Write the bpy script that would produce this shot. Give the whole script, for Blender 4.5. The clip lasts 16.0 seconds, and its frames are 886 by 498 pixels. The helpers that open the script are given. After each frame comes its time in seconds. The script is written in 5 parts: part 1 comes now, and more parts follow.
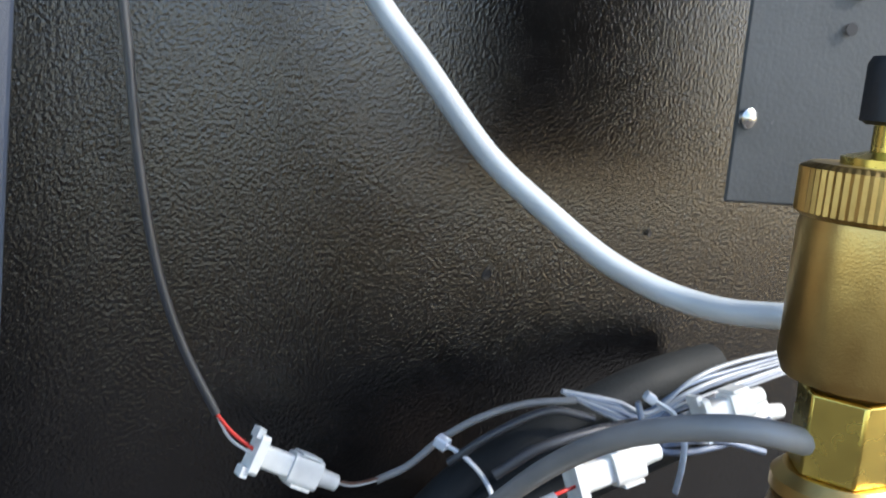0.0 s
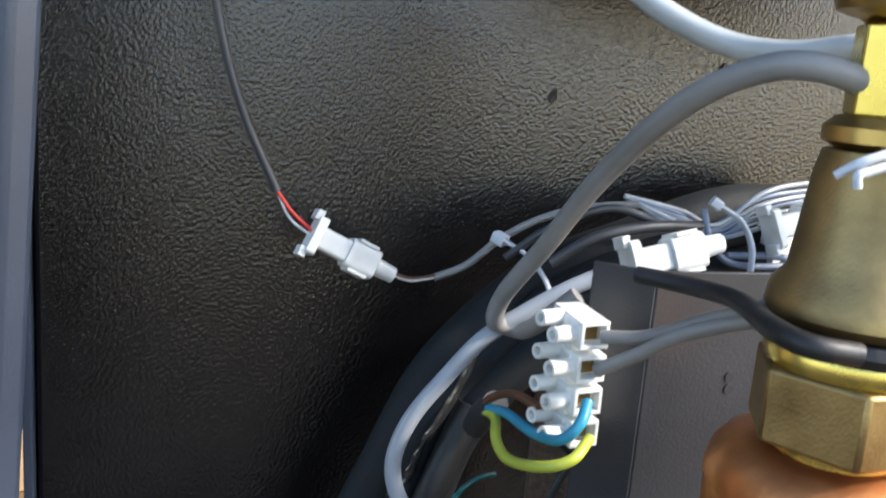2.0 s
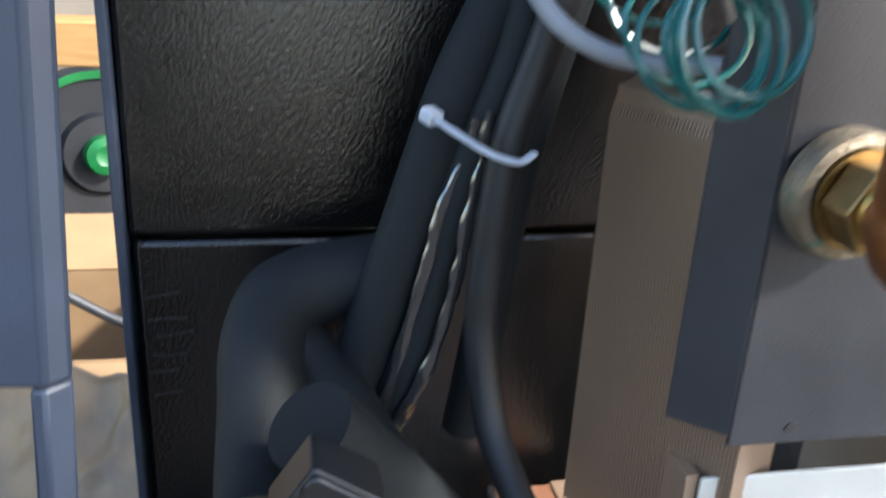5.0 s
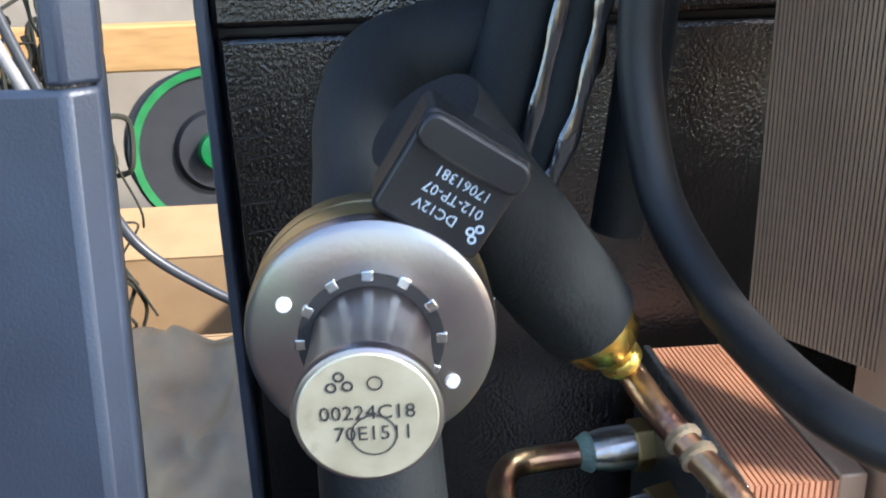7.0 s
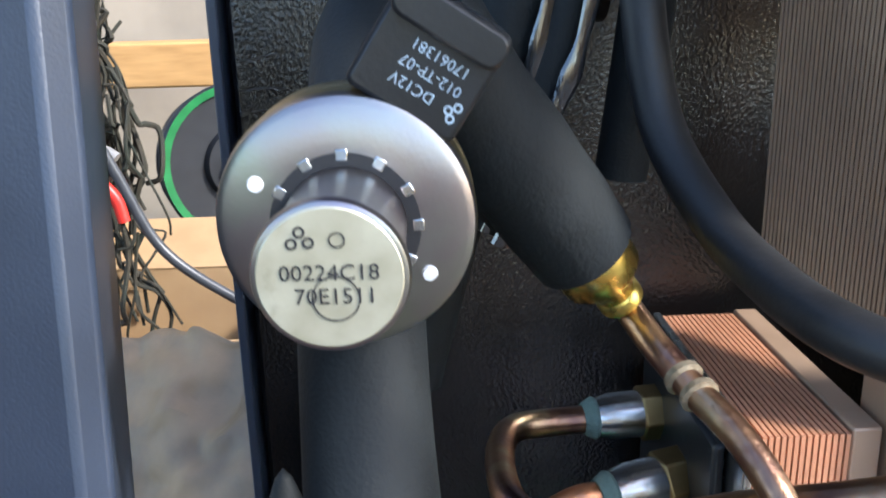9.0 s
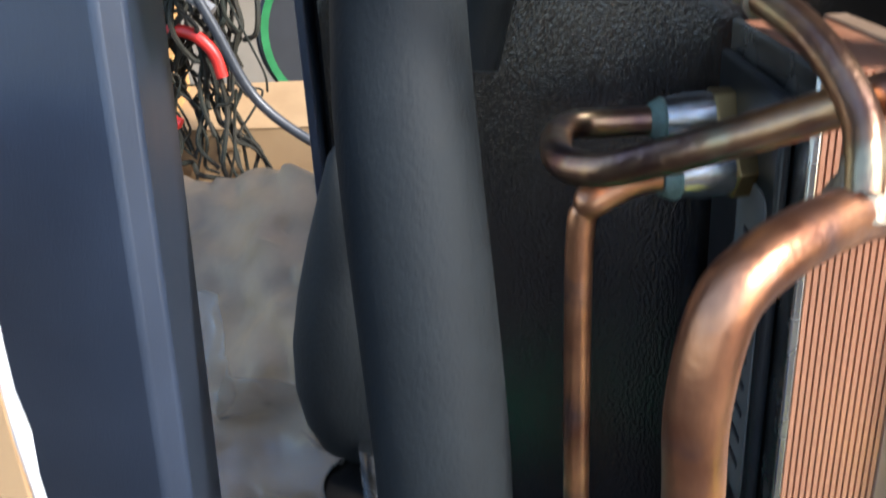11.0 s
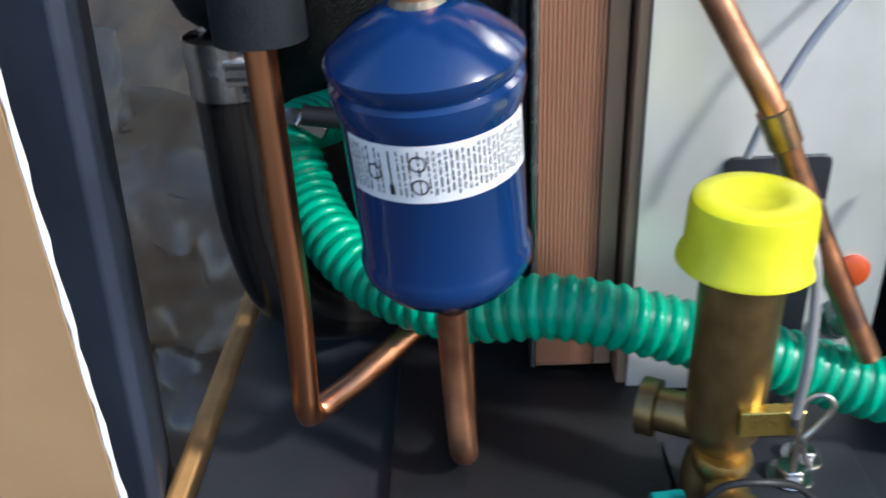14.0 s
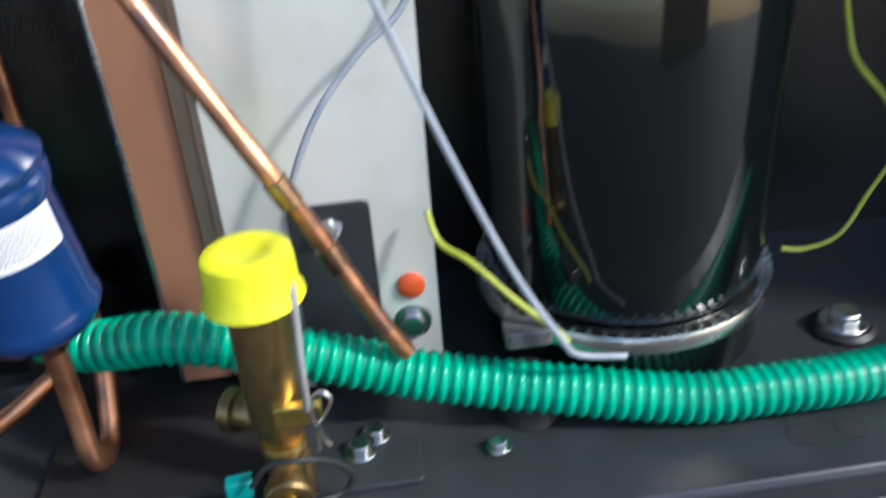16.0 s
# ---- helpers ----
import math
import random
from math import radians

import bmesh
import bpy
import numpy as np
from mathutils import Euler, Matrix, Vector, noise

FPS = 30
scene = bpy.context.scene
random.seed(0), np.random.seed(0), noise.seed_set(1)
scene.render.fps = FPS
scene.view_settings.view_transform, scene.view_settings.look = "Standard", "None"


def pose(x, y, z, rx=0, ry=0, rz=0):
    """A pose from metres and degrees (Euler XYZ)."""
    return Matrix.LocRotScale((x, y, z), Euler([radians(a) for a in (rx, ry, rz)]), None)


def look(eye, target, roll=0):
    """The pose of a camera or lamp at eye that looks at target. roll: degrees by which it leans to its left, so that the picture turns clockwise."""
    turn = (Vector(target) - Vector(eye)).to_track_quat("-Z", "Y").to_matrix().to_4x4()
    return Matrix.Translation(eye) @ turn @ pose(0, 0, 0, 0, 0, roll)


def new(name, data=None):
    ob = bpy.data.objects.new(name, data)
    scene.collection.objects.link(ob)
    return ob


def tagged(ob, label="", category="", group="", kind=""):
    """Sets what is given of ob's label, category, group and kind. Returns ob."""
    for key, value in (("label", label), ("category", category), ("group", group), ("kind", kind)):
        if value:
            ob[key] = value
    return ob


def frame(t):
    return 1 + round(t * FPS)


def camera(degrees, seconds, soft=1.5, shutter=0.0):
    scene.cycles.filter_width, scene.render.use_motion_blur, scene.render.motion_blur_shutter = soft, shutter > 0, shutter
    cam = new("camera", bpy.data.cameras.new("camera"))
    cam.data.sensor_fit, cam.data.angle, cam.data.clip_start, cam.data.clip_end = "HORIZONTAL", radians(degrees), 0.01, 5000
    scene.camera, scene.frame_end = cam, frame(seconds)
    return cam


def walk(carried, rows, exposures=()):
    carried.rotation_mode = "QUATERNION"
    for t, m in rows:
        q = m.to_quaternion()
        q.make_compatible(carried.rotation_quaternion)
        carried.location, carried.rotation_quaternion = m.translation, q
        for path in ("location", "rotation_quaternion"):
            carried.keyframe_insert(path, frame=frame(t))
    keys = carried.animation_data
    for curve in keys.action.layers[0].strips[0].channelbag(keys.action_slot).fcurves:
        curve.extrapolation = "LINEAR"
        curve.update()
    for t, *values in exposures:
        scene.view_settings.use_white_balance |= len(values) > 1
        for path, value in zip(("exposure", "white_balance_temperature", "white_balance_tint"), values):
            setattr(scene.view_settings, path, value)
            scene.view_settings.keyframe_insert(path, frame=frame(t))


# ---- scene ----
cam = camera(53.99, 16.0, soft=1.8, shutter=0.6)
# seconds, eye, target, roll
PATH = [
    (0, (0.1268, 0.05, 0.9076), (0.5142, 0.9525, 0.7191), 4.43),
    (0.5, (0.1277, 0.0471, 0.8921), (0.5144, 0.9609, 0.7681), 5.32),
    (1, (0.1304, 0.0333, 0.8745), (0.479, 0.963, 0.7557), 5.97),
    (1.5, (0.1412, 0.026, 0.8362), (0.4554, 0.9587, 0.6591), 4.95),
    (2, (0.1424, 0.025, 0.8102), (0.4327, 0.9597, 0.6049), 4.73),
    (2.5, (0.1417, 0.0302, 0.7948), (0.4166, 0.9651, 0.5702), 4.3),
    (3, (0.1431, 0.0328, 0.7552), (0.4196, 0.9555, 0.4867), 4.31),
    (3.5, (0.145, 0.0293, 0.7271), (0.4034, 0.9474, 0.4263), 2.96),
    (4, (0.1445, 0.0235, 0.7076), (0.3817, 0.9452, 0.4005), 2.96),
    (4.5, (0.1456, 0.0271, 0.6813), (0.3773, 0.9434, 0.3548), 3.26),
    (5, (0.1452, 0.0491, 0.6393), (0.3375, 0.9605, 0.2757), 3.22),
    (5.2, (0.1448, 0.0618, 0.6218), (0.3195, 0.97, 0.2415), 3.18),
    (7.3, (0.1446, 0.0876, 0.4943), (0.1996, 1.0367, 0.1840), -2.30),
    (7.5, (0.1440, 0.0879, 0.4906), (0.1951, 1.0409, 0.1918), -2.43),
    (8, (0.1449, 0.0853, 0.4830), (0.1990, 1.0407, 0.1928), -2.80),
    (8.2, (0.1458, 0.0843, 0.4816), (0.1989, 1.0399, 0.1918), -2.61),
    (10.5, (0.1773, 0.0779, 0.3978), (0.1164, 1.0166, 0.0585), -1.92),
    (11, (0.1748, 0.0616, 0.3687), (0.0824, 0.9813, -0.0130), -3.34),
    (11.5, (0.1819, 0.0533, 0.3351), (0.0933, 0.9618, -0.0733), -2.57),
    (12, (0.1851, 0.0428, 0.3001), (0.1030, 0.9352, -0.1437), -3.95),
    (12.5, (0.1941, 0.0187, 0.2725), (0.1406, 0.8983, -0.2002), -3.5),
    (13, (0.2117, -0.0182, 0.2380), (0.1674, 0.8487, -0.2586), -4.41),
    (13.5, (0.2273, -0.0716, 0.2232), (0.1799, 0.8200, -0.2272), -4.68),
    (14, (0.2340, -0.0964, 0.2461), (0.2087, 0.7789, -0.2369), -2.84),
    (14.5, (0.2744, -0.1483, 0.2685), (0.2858, 0.7244, -0.2195), -1.84),
    (15, (0.3167, -0.1623, 0.2640), (0.3828, 0.6924, -0.2510), -2.2),
    (15.5, (0.3683, -0.1758, 0.2687), (0.4549, 0.6681, -0.2607), -3.56),
    (16, (0.4371, -0.2056, 0.3252), (0.5140, 0.6566, -0.1751), -4.47),
]
walk(cam, [(t, look(eye, target, roll)) for t, eye, target, roll in PATH], exposures=[(0, 1.75, 6300, 10), (1.5, 1.75, 6450, 10), (2.5, 1.85, 6600, 10), (4, 2.15, 6500, 10), (5, 2.2, 6300, 10), (8, 2.2, 6050, 10), (10.5, 1.9, 6050, 10), (12, 1.9, 6100, 10), (13.5, 1.15, 6000, 10), (14.5, 1.0, 5950, 10), (16, 1.1, 5950, 10)])

# ---- world and light ----
world = bpy.data.worlds.new("sky")
scene.world = world
world.use_nodes = True
wn = world.node_tree
sky = wn.nodes.new("ShaderNodeTexSky")
sky.sky_type, sky.sun_disc = "NISHITA", False
SUN_EL, SUN_ROT = 38.0, 118.0
sky.sun_elevation, sky.sun_rotation = radians(SUN_EL), radians(SUN_ROT)
wn.links.new(sky.outputs[0], wn.nodes["Background"].inputs[0])
wn.nodes["Background"].inputs[1].default_value = 0.14
sun = new("sun", bpy.data.lights.new("sun", "SUN"))
sun.data.energy, sun.data.angle, sun.data.color = 2.2, radians(6), (1.0, 0.95, 0.88)
sun.matrix_world = look((0.15 + 3 * 0.696, 0.30 - 3 * 0.370, 0.25 + 3 * 0.616), (0.15, 0.30, 0.25))


# ---- materials ----
def mat(name, col, rough=0.5, metal=0.0, col2=None, scale=40.0, bump=0.0, bscale=200.0, stretch=(1, 1, 1), spots=None, coat=0.0, alpha=1.0, trans=0.0, vary=0.0, spec=0.5):
    """A node material with colour variation at two scales and fine relief."""
    m = bpy.data.materials.new(name)
    m.use_nodes = True
    nt = m.node_tree
    n, l = nt.nodes, nt.links
    b = n["Principled BSDF"]
    b.inputs["Roughness"].default_value, b.inputs["Metallic"].default_value = rough, metal
    b.inputs["Coat Weight"].default_value = coat
    b.inputs["Specular IOR Level"].default_value = spec
    b.inputs["Coat Roughness"].default_value = max(rough - 0.05, 0.03)
    b.inputs["Alpha"].default_value = alpha
    b.inputs["Transmission Weight"].default_value = trans
    tc = n.new("ShaderNodeTexCoord")
    mp = n.new("ShaderNodeMapping")
    mp.inputs["Scale"].default_value = stretch
    l.new(tc.outputs["Object"], mp.inputs[0])
    c2 = col2 or tuple(v * 0.72 for v in col)
    nz = n.new("ShaderNodeTexNoise")
    nz.inputs["Scale"].default_value, nz.inputs["Detail"].default_value = scale, 6.0
    l.new(mp.outputs[0], nz.inputs["Vector"])
    ramp = n.new("ShaderNodeValToRGB")
    ramp.color_ramp.elements[0].position, ramp.color_ramp.elements[1].position = 0.32, 0.68
    ramp.color_ramp.elements[0].color, ramp.color_ramp.elements[1].color = (*c2, 1), (*col, 1)
    l.new(nz.outputs["Fac"], ramp.inputs[0])
    out = ramp.outputs[0]
    if spots:
        sc, sharp, scol = spots
        n2 = n.new("ShaderNodeTexNoise")
        n2.inputs["Scale"].default_value, n2.inputs["Detail"].default_value = sc, 8.0
        l.new(mp.outputs[0], n2.inputs["Vector"])
        r2 = n.new("ShaderNodeValToRGB")
        r2.color_ramp.elements[0].position, r2.color_ramp.elements[1].position = sharp, min(sharp + 0.12, 1)
        l.new(n2.outputs["Fac"], r2.inputs[0])
        mx = n.new("ShaderNodeMixRGB")
        mx.inputs[2].default_value = (*scol, 1)
        l.new(r2.outputs[0], mx.inputs[0])
        l.new(out, mx.inputs[1])
        out = mx.outputs[0]
    l.new(out, b.inputs["Base Color"])
    rr = n.new("ShaderNodeMapRange")
    rr.inputs["To Min"].default_value, rr.inputs["To Max"].default_value = max(rough - 0.07, 0.02), min(rough + 0.1, 1)
    l.new(nz.outputs["Fac"], rr.inputs[0])
    l.new(rr.outputs[0], b.inputs["Roughness"])
    if bump:
        nb = n.new("ShaderNodeTexNoise")
        nb.inputs["Scale"].default_value, nb.inputs["Detail"].default_value = bscale, 3.0
        l.new(mp.outputs[0], nb.inputs["Vector"])
        bp = n.new("ShaderNodeBump")
        bp.inputs["Strength"].default_value, bp.inputs["Distance"].default_value = bump, 0.002
        l.new(nb.outputs["Fac"], bp.inputs["Height"])
        l.new(bp.outputs[0], b.inputs["Normal"])
    return m


M_FOAM_SKIN = mat("black_leather_grain_foam", (0.0040, 0.0040, 0.0045), 0.15, col2=(0.0028, 0.0028, 0.003), scale=60, bump=0.27, bscale=480, spots=(55, 0.66, (0.010, 0.009, 0.007)), spec=0.85)
M_SHEET = mat("dark_grey_powder_coat", (0.030, 0.032, 0.038), 0.38, scale=30, bump=0.12, bscale=900)
M_POST = mat("blue_grey_powder_coat", (0.026, 0.036, 0.058), 0.40, scale=20, bump=0.1, bscale=1200)
M_TUBE_FOAM = mat("black_pipe_insulation", (0.0095, 0.0125, 0.0142), 0.68, scale=120, bump=0.20, bscale=650, spec=0.30, spots=(380, 0.72, (0.022, 0.023, 0.023)))
M_GLOSS_HOSE = mat("glossy_black_hose", (0.012, 0.011, 0.010), 0.20, scale=30, coat=0.4)
M_TAPE = mat("black_plastic_wrap", (0.03, 0.03, 0.031), 0.10, scale=50, bump=0.7, bscale=120, stretch=(1, 1, 0.25), coat=1.0, spec=1.0)
M_BRASS = mat("brass", (0.62, 0.43, 0.15), 0.33, 1.0, col2=(0.50, 0.33, 0.11), scale=90, bump=0.08, bscale=1500)
M_BRASS_DARK = mat("aged_brass", (0.40, 0.28, 0.12), 0.42, 1.0, col2=(0.24, 0.16, 0.07), scale=70, bump=0.1, bscale=900)
M_BRASS_BRIGHT = mat("bright_brass", (0.80, 0.62, 0.16), 0.26, 1.0, scale=60)
M_COPPER = mat("new_copper", (0.72, 0.33, 0.16), 0.30, 1.0, col2=(0.60, 0.25, 0.11), scale=60, bump=0.04, bscale=800, stretch=(1, 1, 0.2), spots=(45, 0.62, (0.34, 0.15, 0.10)))
M_COPPER_OLD = mat("heat_tinted_copper", (0.68, 0.33, 0.17), 0.34, 0.95, col2=(0.30, 0.13, 0.075), scale=48, bump=0.12, bscale=500, spots=(38, 0.53, (0.24, 0.14, 0.12)))
M_COPPER_BURNT = mat("burnt_copper", (0.46, 0.28, 0.15), 0.31, 1.0, col2=(0.17, 0.09, 0.085), scale=55, bump=0.15, bscale=400, spots=(48, 0.54, (0.42, 0.33, 0.20)))
M_VESSEL = mat("oxidised_copper_vessel", (0.66, 0.27, 0.09), 0.38, 0.85, col2=(0.40, 0.14, 0.05), scale=42, bump=0.14, bscale=300, spots=(34, 0.56, (0.26, 0.15, 0.07)))
M_SOLDER = mat("grey_solder", (0.30, 0.25, 0.18), 0.5, 0.7, scale=120, bump=0.5, bscale=350, spots=(110, 0.6, (0.12, 0.20, 0.15)))
M_ZINC = mat("yellow_zinc_plate", (0.34, 0.345, 0.315), 0.30, 1.0, col2=(0.30, 0.25, 0.27), scale=38, bump=0.03, bscale=700, spots=(24, 0.52, (0.30, 0.33, 0.27)))
M_ZINC_GOLD = mat("gold_passivated_zinc", (0.50, 0.42, 0.22), 0.32, 1.0, col2=(0.38, 0.31, 0.17), scale=60)
M_STEEL = mat("stainless_steel", (0.62, 0.62, 0.60), 0.24, 1.0, scale=60, bump=0.05, bscale=600)
M_GALV = mat("galvanised_plate", (0.80, 0.80, 0.76), 0.36, 0.40, col2=(0.68, 0.69, 0.61), scale=14, bump=0.03, bscale=500, spots=(9, 0.62, (0.62, 0.66, 0.55)))
M_WHITE = mat("white_nylon", (0.80, 0.80, 0.76), 0.38, scale=60)
M_TIE = mat("clear_nylon", (0.62, 0.66, 0.72), 0.30, scale=60)
M_HOSE_W = mat("milky_silicone", (0.50, 0.54, 0.55), 0.28, scale=20, bump=0.05, bscale=300, coat=0.3)
M_CABLE_G = mat("grey_pvc", (0.27, 0.26, 0.25), 0.38, scale=40, bump=0.04, bscale=400)
M_CABLE_LG = mat("light_grey_pvc", (0.36, 0.39, 0.43), 0.36, scale=40)
M_CABLE_D = mat("dark_grey_pvc", (0.045, 0.047, 0.052), 0.34, scale=40)
M_CABLE_BG = mat("blue_grey_pvc", (0.20, 0.24, 0.32), 0.36, scale=40)
M_RED = mat("red_wire", (0.65, 0.03, 0.02), 0.38, scale=50)
M_BLUEW = mat("light_blue_wire", (0.03, 0.28, 0.42), 0.38, scale=50)
M_YG = mat("yellow_green_wire", (0.50, 0.55, 0.06), 0.38, scale=50)
M_BROWNW = mat("brown_wire", (0.12, 0.045, 0.02), 0.4, scale=50)
M_GREENCAP = mat("dark_green_coated_capillary", (0.006, 0.11, 0.10), 0.25, scale=60, coat=0.4)
M_CAPTUBE = mat("tinned_capillary", (0.72, 0.70, 0.66), 0.28, 1.0, scale=60)
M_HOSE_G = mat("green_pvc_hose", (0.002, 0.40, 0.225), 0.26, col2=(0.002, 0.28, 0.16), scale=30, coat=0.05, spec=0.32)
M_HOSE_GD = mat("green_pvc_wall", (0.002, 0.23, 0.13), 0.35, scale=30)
M_BLUE = mat("blue_enamel", (0.003, 0.030, 0.125), 0.16, col2=(0.003, 0.026, 0.105), scale=30, coat=0.6, bump=0.04, bscale=150)
M_YELLOW = mat("yellow_plastic", (0.83, 0.80, 0.015), 0.34, scale=40, bump=0.03, bscale=300)
M_TEAL = mat("teal_plastic", (0.005, 0.26, 0.23), 0.36, scale=40)
M_LABEL = mat("white_paper_label", (0.78, 0.79, 0.80), 0.42, col2=(0.70, 0.71, 0.72), scale=50)
M_INK = mat("black_ink", (0.02, 0.02, 0.022), 0.6, scale=80)
M_PRINT_W = mat("pale_blue_print", (0.50, 0.62, 0.72), 0.6, scale=80)
M_COMP = mat("black_gloss_enamel", (0.004, 0.006, 0.006), 0.07, scale=20, coat=0.5)
M_RUBBER = mat("black_rubber", (0.012, 0.012, 0.013), 0.5, scale=60, bump=0.1, bscale=400)
M_PLASTIC_B = mat("black_plastic", (0.014, 0.015, 0.017), 0.34, scale=60, bump=0.05, bscale=700)
M_FIN_CU = mat("copper_fin_edge", (0.60, 0.29, 0.17), 0.36, 0.35, col2=(0.46, 0.22, 0.13), scale=25, stretch=(1, 1, 0.3))
M_FIN_BR = mat("brown_tinted_plate_edge", (0.44, 0.30, 0.205), 0.42, 0.3, col2=(0.30, 0.20, 0.135), scale=25, stretch=(1, 1, 0.15))
M_ORANGE = mat("orange_seal", (0.70, 0.10, 0.02), 0.4, scale=60)
M_WOOD = mat("pale_timber", (0.50, 0.28, 0.10), 0.6, col2=(0.38, 0.20, 0.065), scale=8, stretch=(1, 8, 8), bump=0.1, bscale=40)
M_CARD = mat("brown_cardboard", (0.37, 0.235, 0.115), 0.8, col2=(0.31, 0.19, 0.09), scale=12, bump=0.05, bscale=200)
M_PLASTER = mat("cream_wall", (0.34, 0.28, 0.21), 0.85, scale=5, bump=0.1, bscale=60)
M_FLOORB = mat("timber_floor", (0.05, 0.038, 0.028), 0.7, col2=(0.035, 0.026, 0.02), scale=6, stretch=(8, 1, 1), bump=0.1, bscale=30)
M_REEL_BLK = mat("black_reel_plastic", (0.012, 0.013, 0.016), 0.45, scale=30)
M_REEL_GRN = mat("green_reel_plastic", (0.006, 0.15, 0.035), 0.4, scale=30)
M_FOIL = mat("clear_film", (0.36, 0.30, 0.23), 0.10, col2=(0.20, 0.16, 0.12), scale=16, bump=1.0, bscale=30, alpha=0.34, spec=0.9)
M_PAPERBAG = mat("crumpled_pale_wrap", (0.34, 0.215, 0.11), 0.5, col2=(0.17, 0.115, 0.065), scale=10, bump=0.9, bscale=24)


# ---- mesh tools ----
def part(name, bm, material, parent=None, label="", smooth=True, bevel=0.0):
    """Links a bmesh as one mesh object, under a thing or a part."""
    me = bpy.data.meshes.new(name)
    bmesh.ops.recalc_face_normals(bm, faces=bm.faces)
    bm.to_mesh(me)
    bm.free()
    if smooth:
        me.shade_smooth()
        me.set_sharp_from_angle(angle=radians(38))
    for m in material if isinstance(material, (list, tuple)) else (material,):
        me.materials.append(m)
    ob = new(name, me)
    if parent is not None:
        ob.parent = parent
    if label:
        ob["label"] = label
    if bevel:
        bv = ob.modifiers.new("bevel", "BEVEL")
        bv.width, bv.segments, bv.limit_method = bevel, 2, "ANGLE"
    return ob


def thing(name, label, category, group="", kind=""):
    return tagged(new(name), label, category, group, kind)


def box(bm, lo, hi, m=None):
    vs = [bm.verts.new(Vector((x, y, z))) for x in (lo[0], hi[0]) for y in (lo[1], hi[1]) for z in (lo[2], hi[2])]
    if m is not None:
        for v in vs:
            v.co = m @ v.co
    for q in ((0, 1, 3, 2), (4, 6, 7, 5), (0, 4, 5, 1), (2, 3, 7, 6), (0, 2, 6, 4), (1, 5, 7, 3)):
        bm.faces.new([vs[i] for i in q])
    return bm


def B(lo, hi, m=None):
    return box(bmesh.new(), lo, hi, m)


def prism(pts, h0, h1, m=None):
    """Extrudes an outline in x, y from h0 to h1 in z."""
    bm = bmesh.new()
    a = [bm.verts.new((x, y, h0)) for x, y in pts]
    b = [bm.verts.new((x, y, h1)) for x, y in pts]
    bm.faces.new(a[::-1])
    bm.faces.new(b)
    n = len(pts)
    for i in range(n):
        bm.faces.new((a[i], a[(i + 1) % n], b[(i + 1) % n], b[i]))
    if m is not None:
        bmesh.ops.transform(bm, matrix=m, verts=bm.verts)
    return bm


def lathe(profile, m=None, seg=40, closed=True, bm=None):
    """Turns (radius, height) pairs round the z axis."""
    bm = bm or bmesh.new()
    rings = []
    made = []
    for r, z in profile:
        if r < 1e-6:
            rings.append([bm.verts.new((0, 0, z))])
        else:
            rings.append([bm.verts.new((r * math.cos(2 * math.pi * i / seg), r * math.sin(2 * math.pi * i / seg), z)) for i in range(seg)])
        made += rings[-1]
    for a, b in zip(rings, rings[1:]):
        for i in range(seg):
            j = (i + 1) % seg
            if len(a) == 1 and len(b) == 1:
                continue
            if len(a) == 1:
                bm.faces.new((a[0], b[j], b[i]))
            elif len(b) == 1:
                bm.faces.new((a[i], a[j], b[0]))
            else:
                bm.faces.new((a[i], a[j], b[j], b[i]))
    if m is not None:
        for v in made:
            v.co = m @ v.co
    return bm


def along(p, q):
    """A pose at p whose z axis points to q."""
    d = Vector(q) - Vector(p)
    return Matrix.Translation(p) @ d.to_track_quat("Z", "Y").to_matrix().to_4x4()


def smooth_path(pts, n=10):
    """A Catmull-Rom curve through the points."""
    P = [Vector(p) for p in pts]
    P = [P[0] * 2 - P[1]] + P + [P[-1] * 2 - P[-2]]
    out = []
    for i in range(1, len(P) - 2):
        a, b, c, d = P[i - 1:i + 3]
        for k in range(n):
            t = k / n
            out.append(0.5 * ((2 * b) + (c - a) * t + (2 * a - 5 * b + 4 * c - d) * t * t + (3 * b - a - 3 * c + d) * t ** 3))
    out.append(P[-2])
    return out


def bent(pts, r, n=6):
    """Straight runs with round corners of radius r."""
    P = [Vector(p) for p in pts]
    out = [P[0]]
    for a, b, c in zip(P, P[1:], P[2:]):
        u, v = (a - b), (c - b)
        k = min(r, u.length * 0.48, v.length * 0.48)
        s, e = b + u.normalized() * k, b + v.normalized() * k
        for i in range(n + 1):
            t = i / n
            out.append(s * (1 - t) ** 2 + b * 2 * t * (1 - t) + e * t * t)
    return out + [P[-1]]


